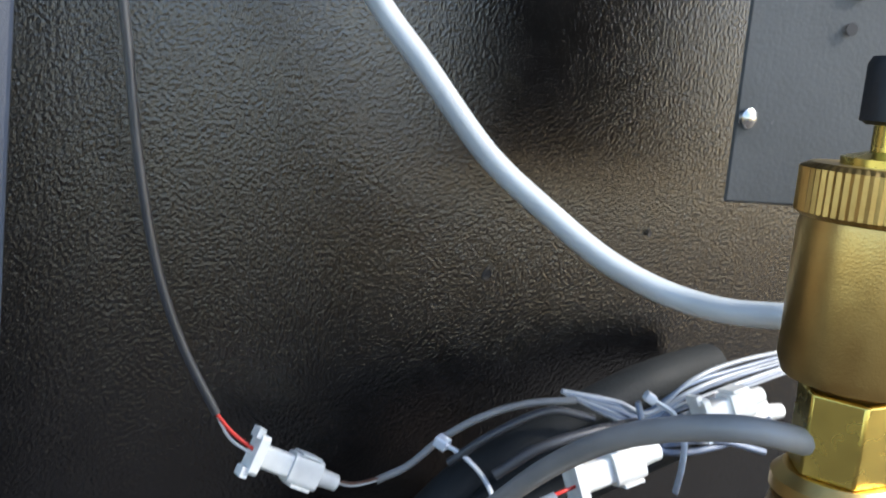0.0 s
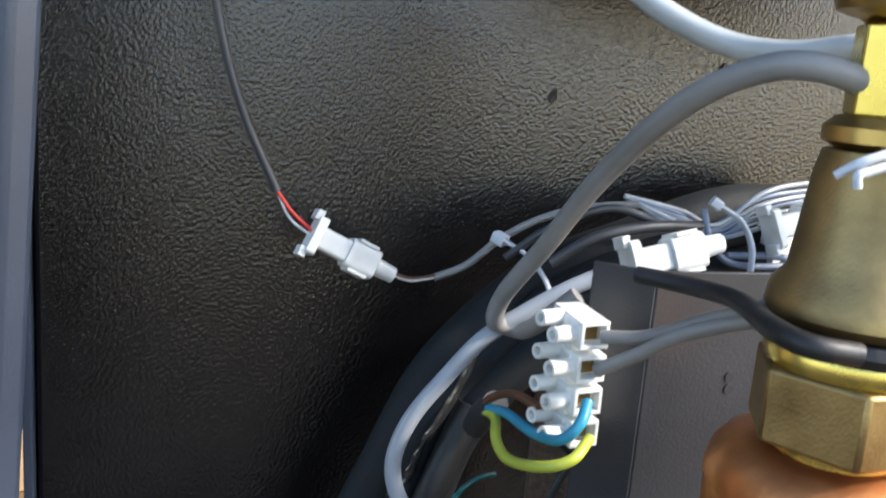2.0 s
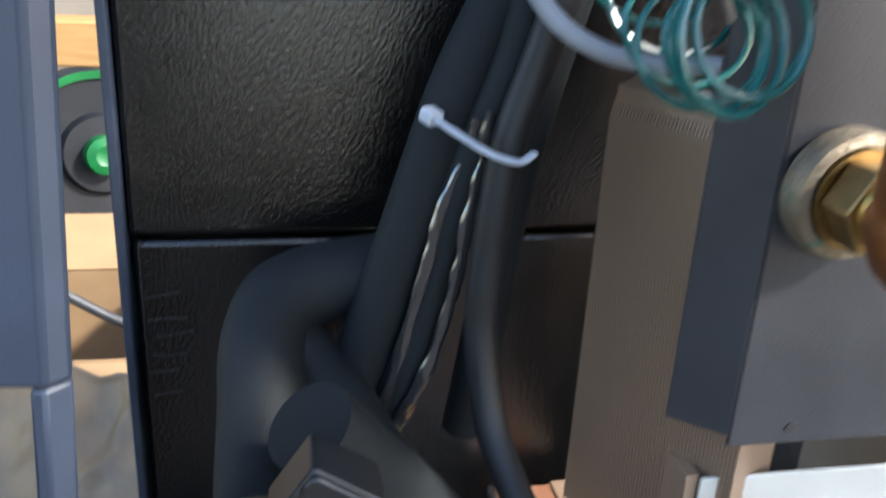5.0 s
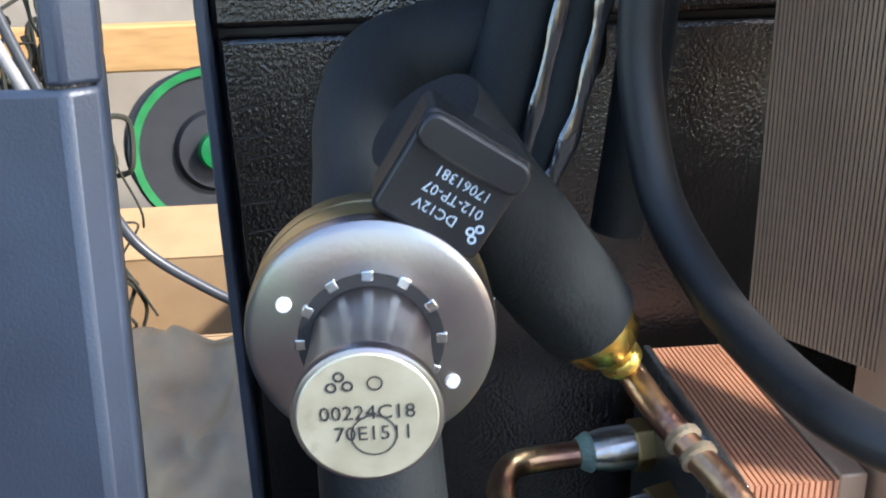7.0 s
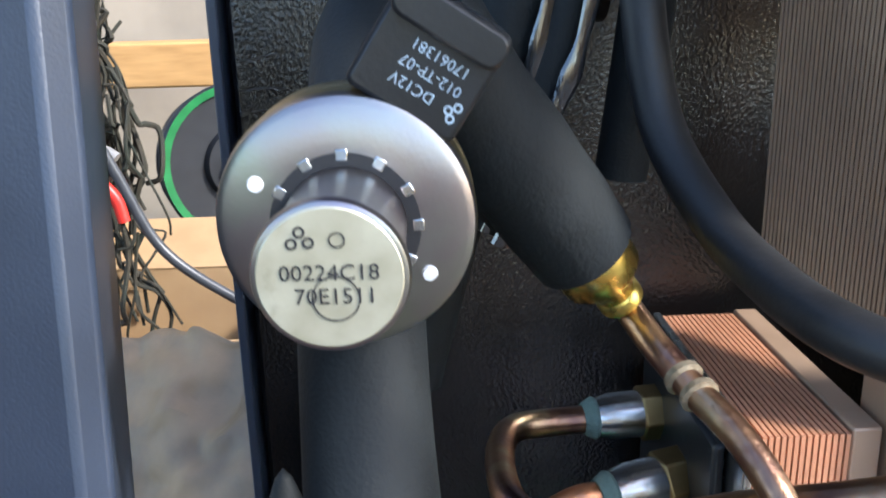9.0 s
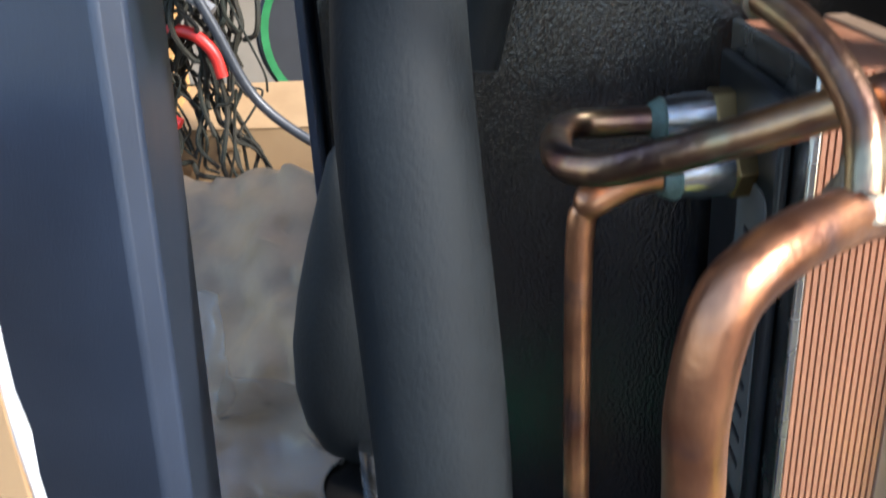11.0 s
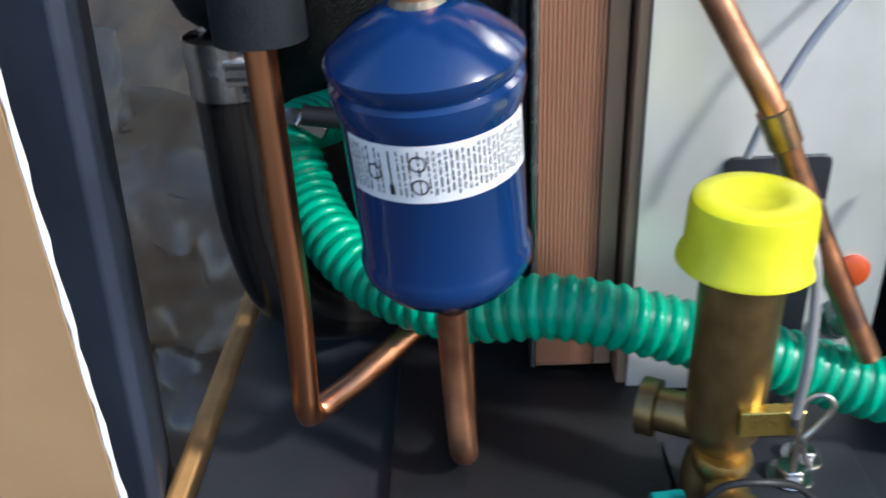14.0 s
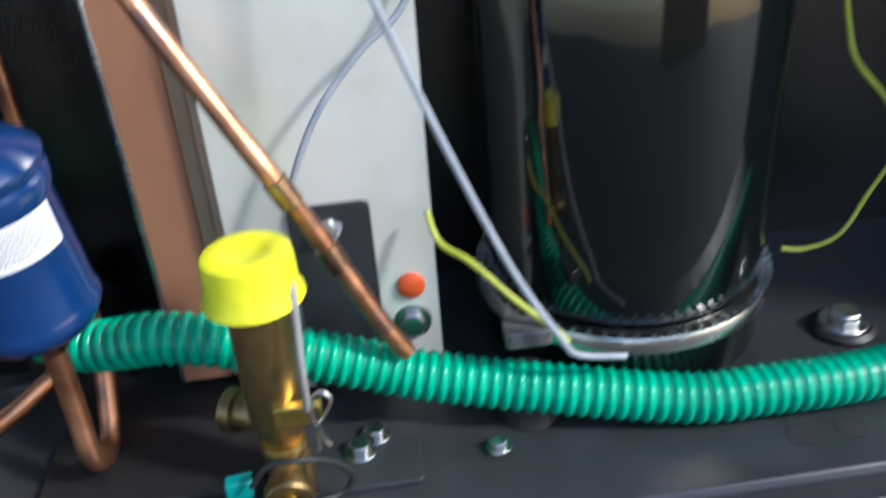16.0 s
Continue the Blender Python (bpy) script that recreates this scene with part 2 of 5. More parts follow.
def sweep(path, radius, seg=14, bm=None, caps=True, flat=1.0):
    """A tube along the path; radius is a number or a function of 0..1."""
    bm = bm or bmesh.new()
    n = len(path)
    up = Vector((0.13, 0.37, 0.92)).normalized()
    rings = []
    nrm = None
    for i, p in enumerate(path):
        d = (path[min(i + 1, n - 1)] - path[max(i - 1, 0)])
        if d.length < 1e-9:
            d = Vector((0, 0, 1))
        d.normalize()
        if nrm is None:
            nrm = d.cross(up)
            if nrm.length < 0.05:
                nrm = d.cross(Vector((1, 0, 0)))
        nrm = (nrm - d * nrm.dot(d)).normalized()
        b = d.cross(nrm)
        r = radius(i / max(n - 1, 1)) if callable(radius) else radius
        rings.append([bm.verts.new(p + (nrm * math.cos(2 * math.pi * k / seg) + b * math.sin(2 * math.pi * k / seg) * flat) * r) for k in range(seg)])
    for a, b in zip(rings, rings[1:]):
        for k in range(seg):
            bm.faces.new((a[k], a[(k + 1) % seg], b[(k + 1) % seg], b[k]))
    if caps:
        bm.faces.new(rings[0][::-1])
        bm.faces.new(rings[-1])
    return bm


def tube(name, pts, r, material, parent=None, label="", curve=True, bend=0.01, seg=14, n=10):
    return part(name, sweep(smooth_path(pts, n) if curve else bent(pts, bend), r, seg), material, parent, label)


def hexagon(r):
    return [(r * math.cos(math.pi / 3 * i), r * math.sin(math.pi / 3 * i)) for i in range(6)]


def rounded(w, h, r, n=4):
    """A rounded rectangle, centred."""
    out = []
    for cx, cy, a0 in ((w / 2 - r, h / 2 - r, 0), (-w / 2 + r, h / 2 - r, 90), (-w / 2 + r, -h / 2 + r, 180), (w / 2 - r, -h / 2 + r, 270)):
        for i in range(n + 1):
            a = radians(a0 + 90 * i / n)
            out.append((cx + r * math.cos(a), cy + r * math.sin(a)))
    return out


def hex_bolt(at, normal, r, group="bolts on the base plate", washer=True, label="shiny zinc hexagon bolt screwed into dark sheet metal"):
    th = thing("hex_bolt", label, "bolt", group)
    th.matrix_world = along(at, Vector(at) + Vector(normal))
    part("head", prism(hexagon(r), 0.0012, 0.0012 + r * 0.75), M_STEEL, th, bevel=r * 0.12)
    if washer:
        part("washer", lathe([(0, 0.0), (r * 1.45, 0.0), (r * 1.5, 0.0006), (r * 1.45, 0.0012), (0, 0.0012)], seg=24), M_STEEL, th)
    return th

# ---- large structure ----
def setting(name, bm, material, label, category="wall", bevel=0.0):
    return tagged(part(name, bm, material, bevel=bevel), label, category, kind="structure")


PX = 0.071  # left edge of the rear panel
setting("wall_rear_upper", B((PX, 0.500, 0.4705), (1.2, 0.520, 1.45)), M_FOAM_SKIN, "black grained foam-lined rear panel, slightly glossy", bevel=0.003)
setting("wall_rear_lower", B((PX + 0.001, 0.502, -0.14), (1.2, 0.520, 0.4665)), M_FOAM_SKIN, "black grained foam-lined lower rear panel with scratches", bevel=0.003)
setting("trim_rear_edge", B((PX - 0.006, 0.494, -0.14), (PX - 0.001, 0.524, 1.45)), M_POST, "thin blue-grey sheet edge beside the rear panel", "trim", bevel=0.001)
setting("wall_sheet_rear", B((0.066, 0.524, -0.14), (1.2, 0.527, 1.45)), M_SHEET, "dark grey outer rear sheet of the cabinet")
setting("wall_right", B((1.2, 0.17, -0.14), (1.203, 0.527, 1.45)), M_SHEET, "dark grey right side sheet of the cabinet")
setting("ceiling", B((0.02, 0.20, 1.45), (1.203, 0.527, 1.453)), M_SHEET, "dark grey top sheet of the cabinet", "ceiling")
# base plate with a folded front lip
FY = 0.245
setting("floor", prism([(FY, 0.0), (0.520, 0.0), (0.520, -0.003), (FY + 0.002, -0.003), (FY + 0.002, -0.030), (FY - 0.006, -0.032), (FY - 0.006, -0.120), (FY - 0.010, -0.120), (FY - 0.010, -0.026), (FY - 0.003, -0.024), (FY - 0.003, -0.004)], 0.085, 1.0, Matrix(((0, 0, 1, 0), (1, 0, 0, 0), (0, 1, 0, 0), (0, 0, 0, 1)))), M_SHEET, "dark grey powder-coated base plate with a folded front lip", "floor", bevel=0.0012)
# front corner post, folded from sheet
def post_piece(name, pts, z0, z1, label):
    """One length of the folded post, sheared sideways to fit the camera's view."""
    bm = prism(pts, z0, z1)
    for v in bm.verts:
        v.co.x += 0.056 * (v.co.z - 0.30)
    setting(name, bm, M_POST, label, "post", bevel=0.0015)


PQ = [(-0.012, 0.272), (0.074, 0.262), (0.080, 0.267), (0.0594, 0.3408), (0.0565, 0.3400), (0.0755, 0.2695), (0.072, 0.2655), (-0.012, 0.276)]
PQ_STRIP = [(0.070, 0.2625), (0.074, 0.262), (0.080, 0.267), (0.0594, 0.3408), (0.0565, 0.3400), (0.0755, 0.2695), (0.072, 0.2655), (0.070, 0.2660)]
post_piece("post_front_lower", PQ, -0.30, 0.479, "blue-grey powder-coated front corner post of folded sheet")
post_piece("post_front_upper", PQ, 0.517, 1.45, "blue-grey powder-coated front corner post above its cut-out")
post_piece("post_front_strip", PQ_STRIP, 0.4795, 0.5165, "narrow blue-grey strip of the post beside its cut-out")

# ---- the workshop behind the open side ----
def hose(name, pts, r, material, label, category="cable", **k):
    return tagged(tube(name, pts, r, material, **k), label, category)


setting("ground", B((-6, -6, -0.42), (6, 7, -0.40)), M_FLOORB, "brown timber workshop floor", "floor")
# unseen low wall, added to give the rear panel a warm reflection
setting("wall_yard", B((0.9, -4.2, -0.4), (3.6, -4.0, 0.62)), M_WOOD, "unseen low timber-coloured wall added for a warm reflection")
setting("wall_workshop", B((-6, 2.75, -0.4), (6, 2.9, 2.6)), M_PLASTER, "cream workshop wall in daylight")


def crumple(bm, amount, size, seed):
    for v in bm.verts:
        o = noise.noise_vector(v.co * size + Vector((seed, seed * 2, 0)))
        v.co += o * amount


def timber(lo, hi, label):
    tagged(part("timber_beam", B(lo, hi), M_WOOD, bevel=0.006), label, "beam")


timber((-1.2, 2.30, 0.235), (0.25, 2.42, 0.345), "long pale sawn timber beam in the workshop")
timber((-0.62, 1.75, -0.40), (-0.52, 1.85, 0.23), "upright pale timber post holding up a beam")
timber((-0.25, 1.92, -0.40), (-0.13, 2.02, -0.16), "short pale timber block on the workshop floor")


def cable_reel(at, r):
    th = thing("cable_reel", "black plastic cable drum with green hub and red knob", "cable reel")
    th.matrix_world = along(at, (at[0] + 0.35, at[1] - 1, at[2] + 0.15))
    part("flange", lathe([(0, 0), (r, 0), (r * 1.02, 0.02), (r * 0.96, 0.035), (r * 0.5, 0.03), (r * 0.45, 0.05), (0, 0.05)], seg=48), M_REEL_BLK, th)
    part("rim", lathe([(r * 0.90, 0.036), (r * 0.99, 0.036), (r * 0.99, 0.046), (r * 0.90, 0.044)], seg=48), M_REEL_GRN, th, "green rim band")
    part("hub", lathe([(0, 0.05), (r * 0.24, 0.05), (r * 0.22, 0.085), (r * 0.12, 0.09), (0, 0.08)], seg=20), M_REEL_GRN, th, "green hub grip")
    part("knob", lathe([(0, 0.04), (0.022, 0.04), (0.024, 0.07), (0, 0.075)], pose(0.08, -0.13, 0), seg=16), M_RED, th, "red knob")
    part("drum", lathe([(r * 0.7, -0.16), (r * 0.7, 0)], seg=32), M_CABLE_D, th)
    part("back_flange", lathe([(0, -0.2), (r, -0.2), (r, -0.16), (0, -0.16)], seg=40), M_REEL_BLK, th)
    return th


cable_reel((-0.245, 2.13, 0.07), 0.19)
# open cardboard box in the workshop
cb = thing("cardboard_box", "open brown cardboard box on the workshop floor", "box")
part("side_panel", B((-0.56, 1.33, -0.40), (-0.06, 1.336, -0.05)), M_CARD, cb)
part("side_panel", B((-0.56, 1.70, -0.40), (-0.06, 1.706, -0.05)), M_CARD, cb)
part("end_panel", B((-0.56, 1.336, -0.40), (-0.554, 1.70, -0.05)), M_CARD, cb)
part("end_panel", B((-0.066, 1.336, -0.40), (-0.06, 1.70, -0.05)), M_CARD, cb)
part("flap", B((-0.56, 0, 0), (-0.06, 0.17, 0.005), pose(0, 1.335, -0.05, 200, 0, 0)), M_CARD, cb)
part("flap", B((-0.56, 0, 0), (-0.06, 0.17, 0.005), pose(0, 1.70, -0.05, 20, 0, 0)), M_CARD, cb)


def film_sheet(name, label, category, corners, material, amount, seed, n=56):
    """A crumpled sheet hung over four corners."""
    bm = bmesh.new()
    a, b, c, d = (Vector(q) for q in corners)
    grid = [[bm.verts.new((a * (1 - u) + b * u) * (1 - v) + (d * (1 - u) + c * u) * v) for u in (i / n for i in range(n + 1))] for v in (j / n for j in range(n + 1))]
    for j in range(n):
        for i in range(n):
            bm.faces.new((grid[j][i], grid[j][i + 1], grid[j + 1][i + 1], grid[j + 1][i]))
    crumple(bm, amount, 9.0, seed)
    crumple(bm, amount * 0.45, 26.0, seed + 5)
    ob = part(name, bm, material)
    so = ob.modifiers.new("thickness", "SOLIDIFY")
    so.thickness = 0.0015
    return tagged(ob, label, category)


film_sheet("packing_wrap", "crumpled pale packing wrap heaped on the floor", "wrap", ((-0.62, 0.95, -0.36), (0.10, 0.72, -0.40), (0.12, 1.05, 0.06), (-0.42, 1.32, -0.02)), M_PAPERBAG, 0.03, 3)
film_sheet("plastic_film", "clear crumpled plastic film with bright creases", "film", ((-0.30, 0.60, -0.38), (0.07, 0.56, -0.38), (0.07, 0.66, 0.00), (-0.28, 0.80, 0.03)), M_FOIL, 0.05, 8)
rngn = random.Random(21)
net = bmesh.new()
for k in range(90):
    x0, z0 = rngn.uniform(-0.54, -0.34), rngn.uniform(0.05, 0.50)
    pts = [Vector((x0, 1.62 + rngn.uniform(-0.04, 0.04), z0))]
    for j in range(6):
        pts.append(pts[-1] + Vector((rngn.uniform(-0.035, 0.035), rngn.uniform(-0.02, 0.02), rngn.uniform(-0.09, 0.0))))
    sweep(smooth_path(pts, 4), rngn.uniform(0.002, 0.0055), 6, net)
tagged(part("tangled_cord", net, mat("dark_cord", (0.010, 0.014, 0.008), 0.8, col2=(0.03, 0.022, 0.012), scale=20)), "tangled dark green cords hanging beside the timber", "cord", kind="stuff")
hose("looped_cord", [(-0.43 + 0.075 * math.cos(0.5 * k), 1.58, 0.08 + 0.085 * math.sin(0.5 * k)) for k in range(10)], 0.011, M_RED, "red cord looped among dark cords", "cord")
tube("loose_cable", [(-0.46, 1.5, 0.55), (-0.40, 1.5, 0.35), (-0.33, 1.5, 0.18), (-0.27, 1.5, 0.05), (-0.16, 1.5, -0.04), (-0.05, 1.5, -0.10)], 0.009, M_CABLE_D)
tagged(bpy.data.objects["loose_cable"], "grey loose cable hanging in the workshop", "cable")
tube("hanging_cable", [(-0.52, 1.55, 0.6), (-0.47, 1.55, 0.42), (-0.40, 1.55, 0.25), (-0.34, 1.54, 0.2)], 0.010, M_CABLE_G)
tagged(bpy.data.objects["hanging_cable"], "grey thick cable hanging in the workshop", "cable")
# cardboard standing against the post
crt = thing("cardboard_sheet", "brown cardboard sheet with a white torn edge leaning at the post", "cardboard")
part("sheet", B((-0.45, 0.2165, -0.40), (0.0600, 0.2205, 0.33)), M_CARD, crt)
rngc = random.Random(3)
epts = [Vector((0.0612 + rngc.uniform(-0.0006, 0.0006), 0.2185, -0.40 + 0.011 * k)) for k in range(67)]
part("torn_edge", sweep(epts, lambda u: 0.0016 + 0.0005 * math.sin(u * 700), 7), M_LABEL, crt, "white torn paper edge")

# ---- grey electrical box at the top right ----
eb = thing("electrical_box", "light grey painted sheet-metal control box with holes", "control box")
E0 = Vector((0.3827, 0.3450, 0.8662))
part("front_plate", B((0, 0, 0), (0.30, 0.002, 0.42), Matrix.Translation(E0) @ pose(0, 0, 0, 0, 0, -14)), mat("grey_paint", (0.055, 0.060, 0.062), 0.45, scale=25, bump=0.08, bscale=500, spots=(160, 0.72, (0.2, 0.2, 0.2))), eb, bevel=0.0015)
for q, r in (((0.4285, 0.3325, 0.9600), 0.0058), ((0.4265, 0.3330, 0.9420), 0.0027)):
    part("hole", lathe([(0, 0), (r, 0), (r, 0.0006), (0, 0.0006)], along(q, (q[0] - 0.249, q[1] - 1, q[2])), seg=20), M_INK, eb, "dark round knockout hole")
sc = part("screw", lathe([(0, 0), (0.0045, 0), (0.0042, 0.002), (0.002, 0.0034), (0, 0.0036)], along((0.3875, 0.3440, 0.9022), (0.38, -0.6, 0.9)), seg=20), M_STEEL, eb, "shiny round-head screw")

# marks on the rear panel
for q, s in (((0.3488, 0.4995, 0.7989), 0.007), ((0.4593, 0.4995, 0.8240), 0.0045)):
    bm = lathe([(0, -0.001), (s * 0.5, -0.001), (s * 0.35, 0.0016), (0, 0.001)], along(q, (q[0], q[1] - 1, q[2])), seg=14)
    crumple(bm, s * 0.45, 160, q[0] * 10)
    tagged(part("scuff_mark", bm, mat("scuffed_foam", (0.035, 0.028, 0.022), 0.7, scale=120, bump=0.5, bscale=300)), "small dark scuffed dent in the foam panel", "mark")

rngs = random.Random(9)
for k in range(6):
    z0 = 0.372 + 0.0125 * k + rngs.uniform(-0.003, 0.003)
    x0 = PX + 0.004 + rngs.uniform(0, 0.006)
    tube("scratch", [(x0, 0.5018, z0), (x0 + rngs.uniform(0.006, 0.014), 0.5018, z0 + rngs.uniform(-0.001, 0.002)), (x0 + rngs.uniform(0.016, 0.028), 0.5019, z0 + rngs.uniform(0.0, 0.004))], 0.00022, M_SHEET, bpy.data.objects["wall_rear_lower"], "pale worn scratch", seg=6, n=4)

# ---- upper hoses and cables ----
hose("drain_hose", [(0.2212, 0.4200, 0.9721), (0.2347, 0.4150, 0.9520), (0.2482, 0.4100, 0.9328), (0.2627, 0.4000, 0.9131), (0.2876, 0.3850, 0.8789), (0.3105, 0.3700, 0.8571), (0.3325, 0.3550, 0.8390), (0.3525, 0.3400, 0.8285), (0.3664, 0.3200, 0.8257), (0.3770, 0.3000, 0.8284), (0.3816, 0.2850, 0.8320), (0.342, 0.25, 0.845)], 0.0052, M_HOSE_W, "milky white silicone hose curving to the brass air vent", "hose")
hose("sensor_cable", [(0.1397, 0.4600, 0.9896), (0.1436, 0.4600, 0.9463), (0.1473, 0.4600, 0.9117), (0.1520, 0.4580, 0.8632), (0.1600, 0.4560, 0.8161), (0.1714, 0.4530, 0.7790), (0.1877, 0.4500, 0.7441)], 0.0021, M_CABLE_D, "thin dark grey sensor cable hanging down the panel")
hose("red_lead", [(0.1871, 0.4500, 0.7450), (0.1957, 0.4490, 0.7338), (0.2072, 0.4470, 0.7237)], 0.0009, M_RED, "short red wire leading into a white plug", "wire")
hose("white_lead", [(0.1885, 0.4510, 0.7421), (0.1947, 0.4500, 0.7306), (0.2053, 0.4470, 0.7228)], 0.0007, M_WHITE, "short white wire leading into a white plug", "wire")


def plug_pair(p, q, up, w, label, group="white wire plugs"):
    """A white plug and socket in line, from p to q."""
    th = thing("wire_connector", label, "connector", group)
    p, q, up = Vector(p), Vector(q), Vector(up)
    d = (q - p)
    L = d.length
    z = d.normalized()
    y = (up - z * up.dot(z)).normalized()
    x = y.cross(z)
    th.matrix_world = Matrix.Translation(p) @ Matrix((x, y, z)).transposed().to_4x4()
    part("latch_plate", prism(rounded(w * 1.25, w * 0.9, w * 0.15), 0, L * 0.10), M_WHITE, th, bevel=0.0003)
    for s in (-1, 1):
        part("latch_ear", B((s * w * 0.62 - w * 0.16, -w * 0.3, -L * 0.05), (s * w * 0.62 + w * 0.16, w * 0.3, L * 0.03)), M_WHITE, th, bevel=0.0003)
    part("socket_body", prism(rounded(w * 0.72, w * 0.66, w * 0.12), L * 0.10, L * 0.46), M_WHITE, th, bevel=0.0003)
    pb = part("plug_body", prism(rounded(w * 0.95, w * 0.85, w * 0.2), L * 0.42, L * 0.76), M_WHITE, th, bevel=0.0004)
    for s in (-1, 1):
        part("grip_rib", B((s * w * 0.5 - w * 0.05, -w * 0.42, L * 0.48), (s * w * 0.5 + w * 0.05, w * 0.42, L * 0.70)), M_WHITE, pb, bevel=0.0002)
    part("boot", lathe([(0, L * 0.76), (w * 0.3, L * 0.76), (w * 0.26, L), (0, L)], seg=16), M_WHITE, th)
    return th


plug_pair((0.2044, 0.4470, 0.7243), (0.2478, 0.4470, 0.7030), (0.1, -1, 0.2), 0.016, "white nylon plug joining sensor wires, hanging before the panel")
hose("thin_lead", [(0.2463, 0.4470, 0.7039), (0.2571, 0.4470, 0.7005), (0.2703, 0.4460, 0.7026)], 0.0008, M_WHITE, "thin white wire behind the plug", "wire")
hose("thin_lead_brown", [(0.2459, 0.4460, 0.7053), (0.2567, 0.4460, 0.7021), (0.2699, 0.4450, 0.7039)], 0.0007, M_BROWNW, "thin brown wire behind the plug", "wire")
hose("grey_sleeve", [(0.2694, 0.4460, 0.7023), (0.2860, 0.4440, 0.7099), (0.3019, 0.4400, 0.7249), (0.3210, 0.4350, 0.7371), (0.3440, 0.4300, 0.7447), (0.3684, 0.4200, 0.7487)], 0.002, M_CABLE_G, "thin grey sheathed cable rising behind the bundle")


# ---- insulated tube bundle ----
def foam_tube(name, pts, r, label, n=8, wob=0.05, curve=True, bend=0.03, mat_=None):
    path = smooth_path(pts, n) if curve else bent(pts, bend, 10)
    ob = part(name, sweep(path, lambda u: r * (1 + wob * noise.noise(Vector((u * 7, r * 300, 0)))), 22), mat_ or M_TUBE_FOAM)
    return tagged(ob, label, "pipe insulation", "insulated pipes")


foam_tube("insulated_pipe", [(0.50, 0.475, 0.742), (0.4371, 0.4500, 0.7415), (0.3768, 0.4450, 0.7217), (0.3329, 0.4400, 0.7065), (0.2985, 0.4350, 0.6832), (0.2670, 0.4300, 0.6504), (0.2450, 0.4300, 0.6021), (0.2310, 0.4300, 0.5690), (0.2200, 0.4300, 0.5350), (0.2050, 0.4300, 0.4850), (0.1890, 0.4300, 0.4330), (0.1790, 0.4310, 0.4030), (0.1660, 0.4330, 0.3550), (0.1520, 0.4350, 0.3000)], 0.0145, "black foam-insulated pipe running down the bundle")
foam_tube("insulated_pipe", [(0.50, 0.455, 0.735), (0.4255, 0.4300, 0.7305), (0.3700, 0.4250, 0.7166), (0.3281, 0.4200, 0.6994), (0.2997, 0.4150, 0.6744), (0.2650, 0.4140, 0.6365), (0.2500, 0.4150, 0.5812), (0.2360, 0.4180, 0.5410), (0.2270, 0.4200, 0.5120), (0.2220, 0.4200, 0.4850), (0.2120, 0.4200, 0.4430), (0.2000, 0.4220, 0.4080), (0.1860, 0.4260, 0.3700)], 0.0095, "black foam-insulated pipe beside its twin", wob=0.08)
foam_tube("insulated_pipe", [(0.50, 0.44, 0.72), (0.4213, 0.4200, 0.7155), (0.3457, 0.4100, 0.6962), (0.3086, 0.4060, 0.6698), (0.2780, 0.4080, 0.6335), (0.2624, 0.4120, 0.5784), (0.2523, 0.4150, 0.5212), (0.2458, 0.4200, 0.4470), (0.2400, 0.4250, 0.3900)], 0.0105, "dark split pipe insulation at the edge of the bundle", wob=0.1)
# glossy film creases between the tubes
for pts in ([(0.2808, 0.3970, 0.6821), (0.2685, 0.3970, 0.6546), (0.2555, 0.3970, 0.6315), (0.2489, 0.3980, 0.6129)], [(0.2345, 0.4100, 0.5560), (0.2320, 0.4120, 0.5410), (0.2210, 0.4130, 0.5140), (0.2150, 0.4120, 0.4880), (0.2060, 0.4130, 0.4490), (0.1970, 0.4140, 0.4110), (0.1850, 0.4180, 0.3700)], [(0.2400, 0.4060, 0.5600), (0.2370, 0.4080, 0.5400), (0.2320, 0.4080, 0.5100), (0.2280, 0.4080, 0.4810), (0.2180, 0.4090, 0.4370), (0.2040, 0.4100, 0.4040), (0.1900, 0.4150, 0.3650)]):
    ob = part("film_fold", sweep(smooth_path(pts, 10), lambda u: 0.0030 * (1 + 0.7 * noise.noise(Vector((u * 14, pts[0][0] * 90, 1)))), 8, flat=0.5), M_TAPE)
    tagged(ob, "shiny black film fold between insulated pipes", "film", "film folds in the bundle")


def cable_tie(pts, r, label, head):
    th = thing("cable_tie", label, "cable tie", "cable ties")
    part("strap", sweep(smooth_path(pts, 8), r * 0.8, 10, flat=0.6), M_TIE, th)
    a, b = Vector(pts[0]), Vector(pts[1])
    m = along(a, a - (b - a))
    part("head", prism(rounded(head, head * 0.85, head * 0.18), -head * 0.3, head * 0.7, m), M_TIE, th, bevel=0.0005)
    return th


cable_tie([(0.2130, 0.4050, 0.5571), (0.2213, 0.3910, 0.5533), (0.2332, 0.3830, 0.5475), (0.2449, 0.3810, 0.5444), (0.2525, 0.3860, 0.5466)], 0.0030, "pale nylon cable tie round the insulated pipes", 0.0075)
cable_tie([(0.2991, 0.4300, 0.7265), (0.3072, 0.4200, 0.7224), (0.3145, 0.4100, 0.7133), (0.3169, 0.4000, 0.7018), (0.3173, 0.4000, 0.6904)], 0.0026, "pale nylon cable tie with its head up, on the bundle", 0.007)
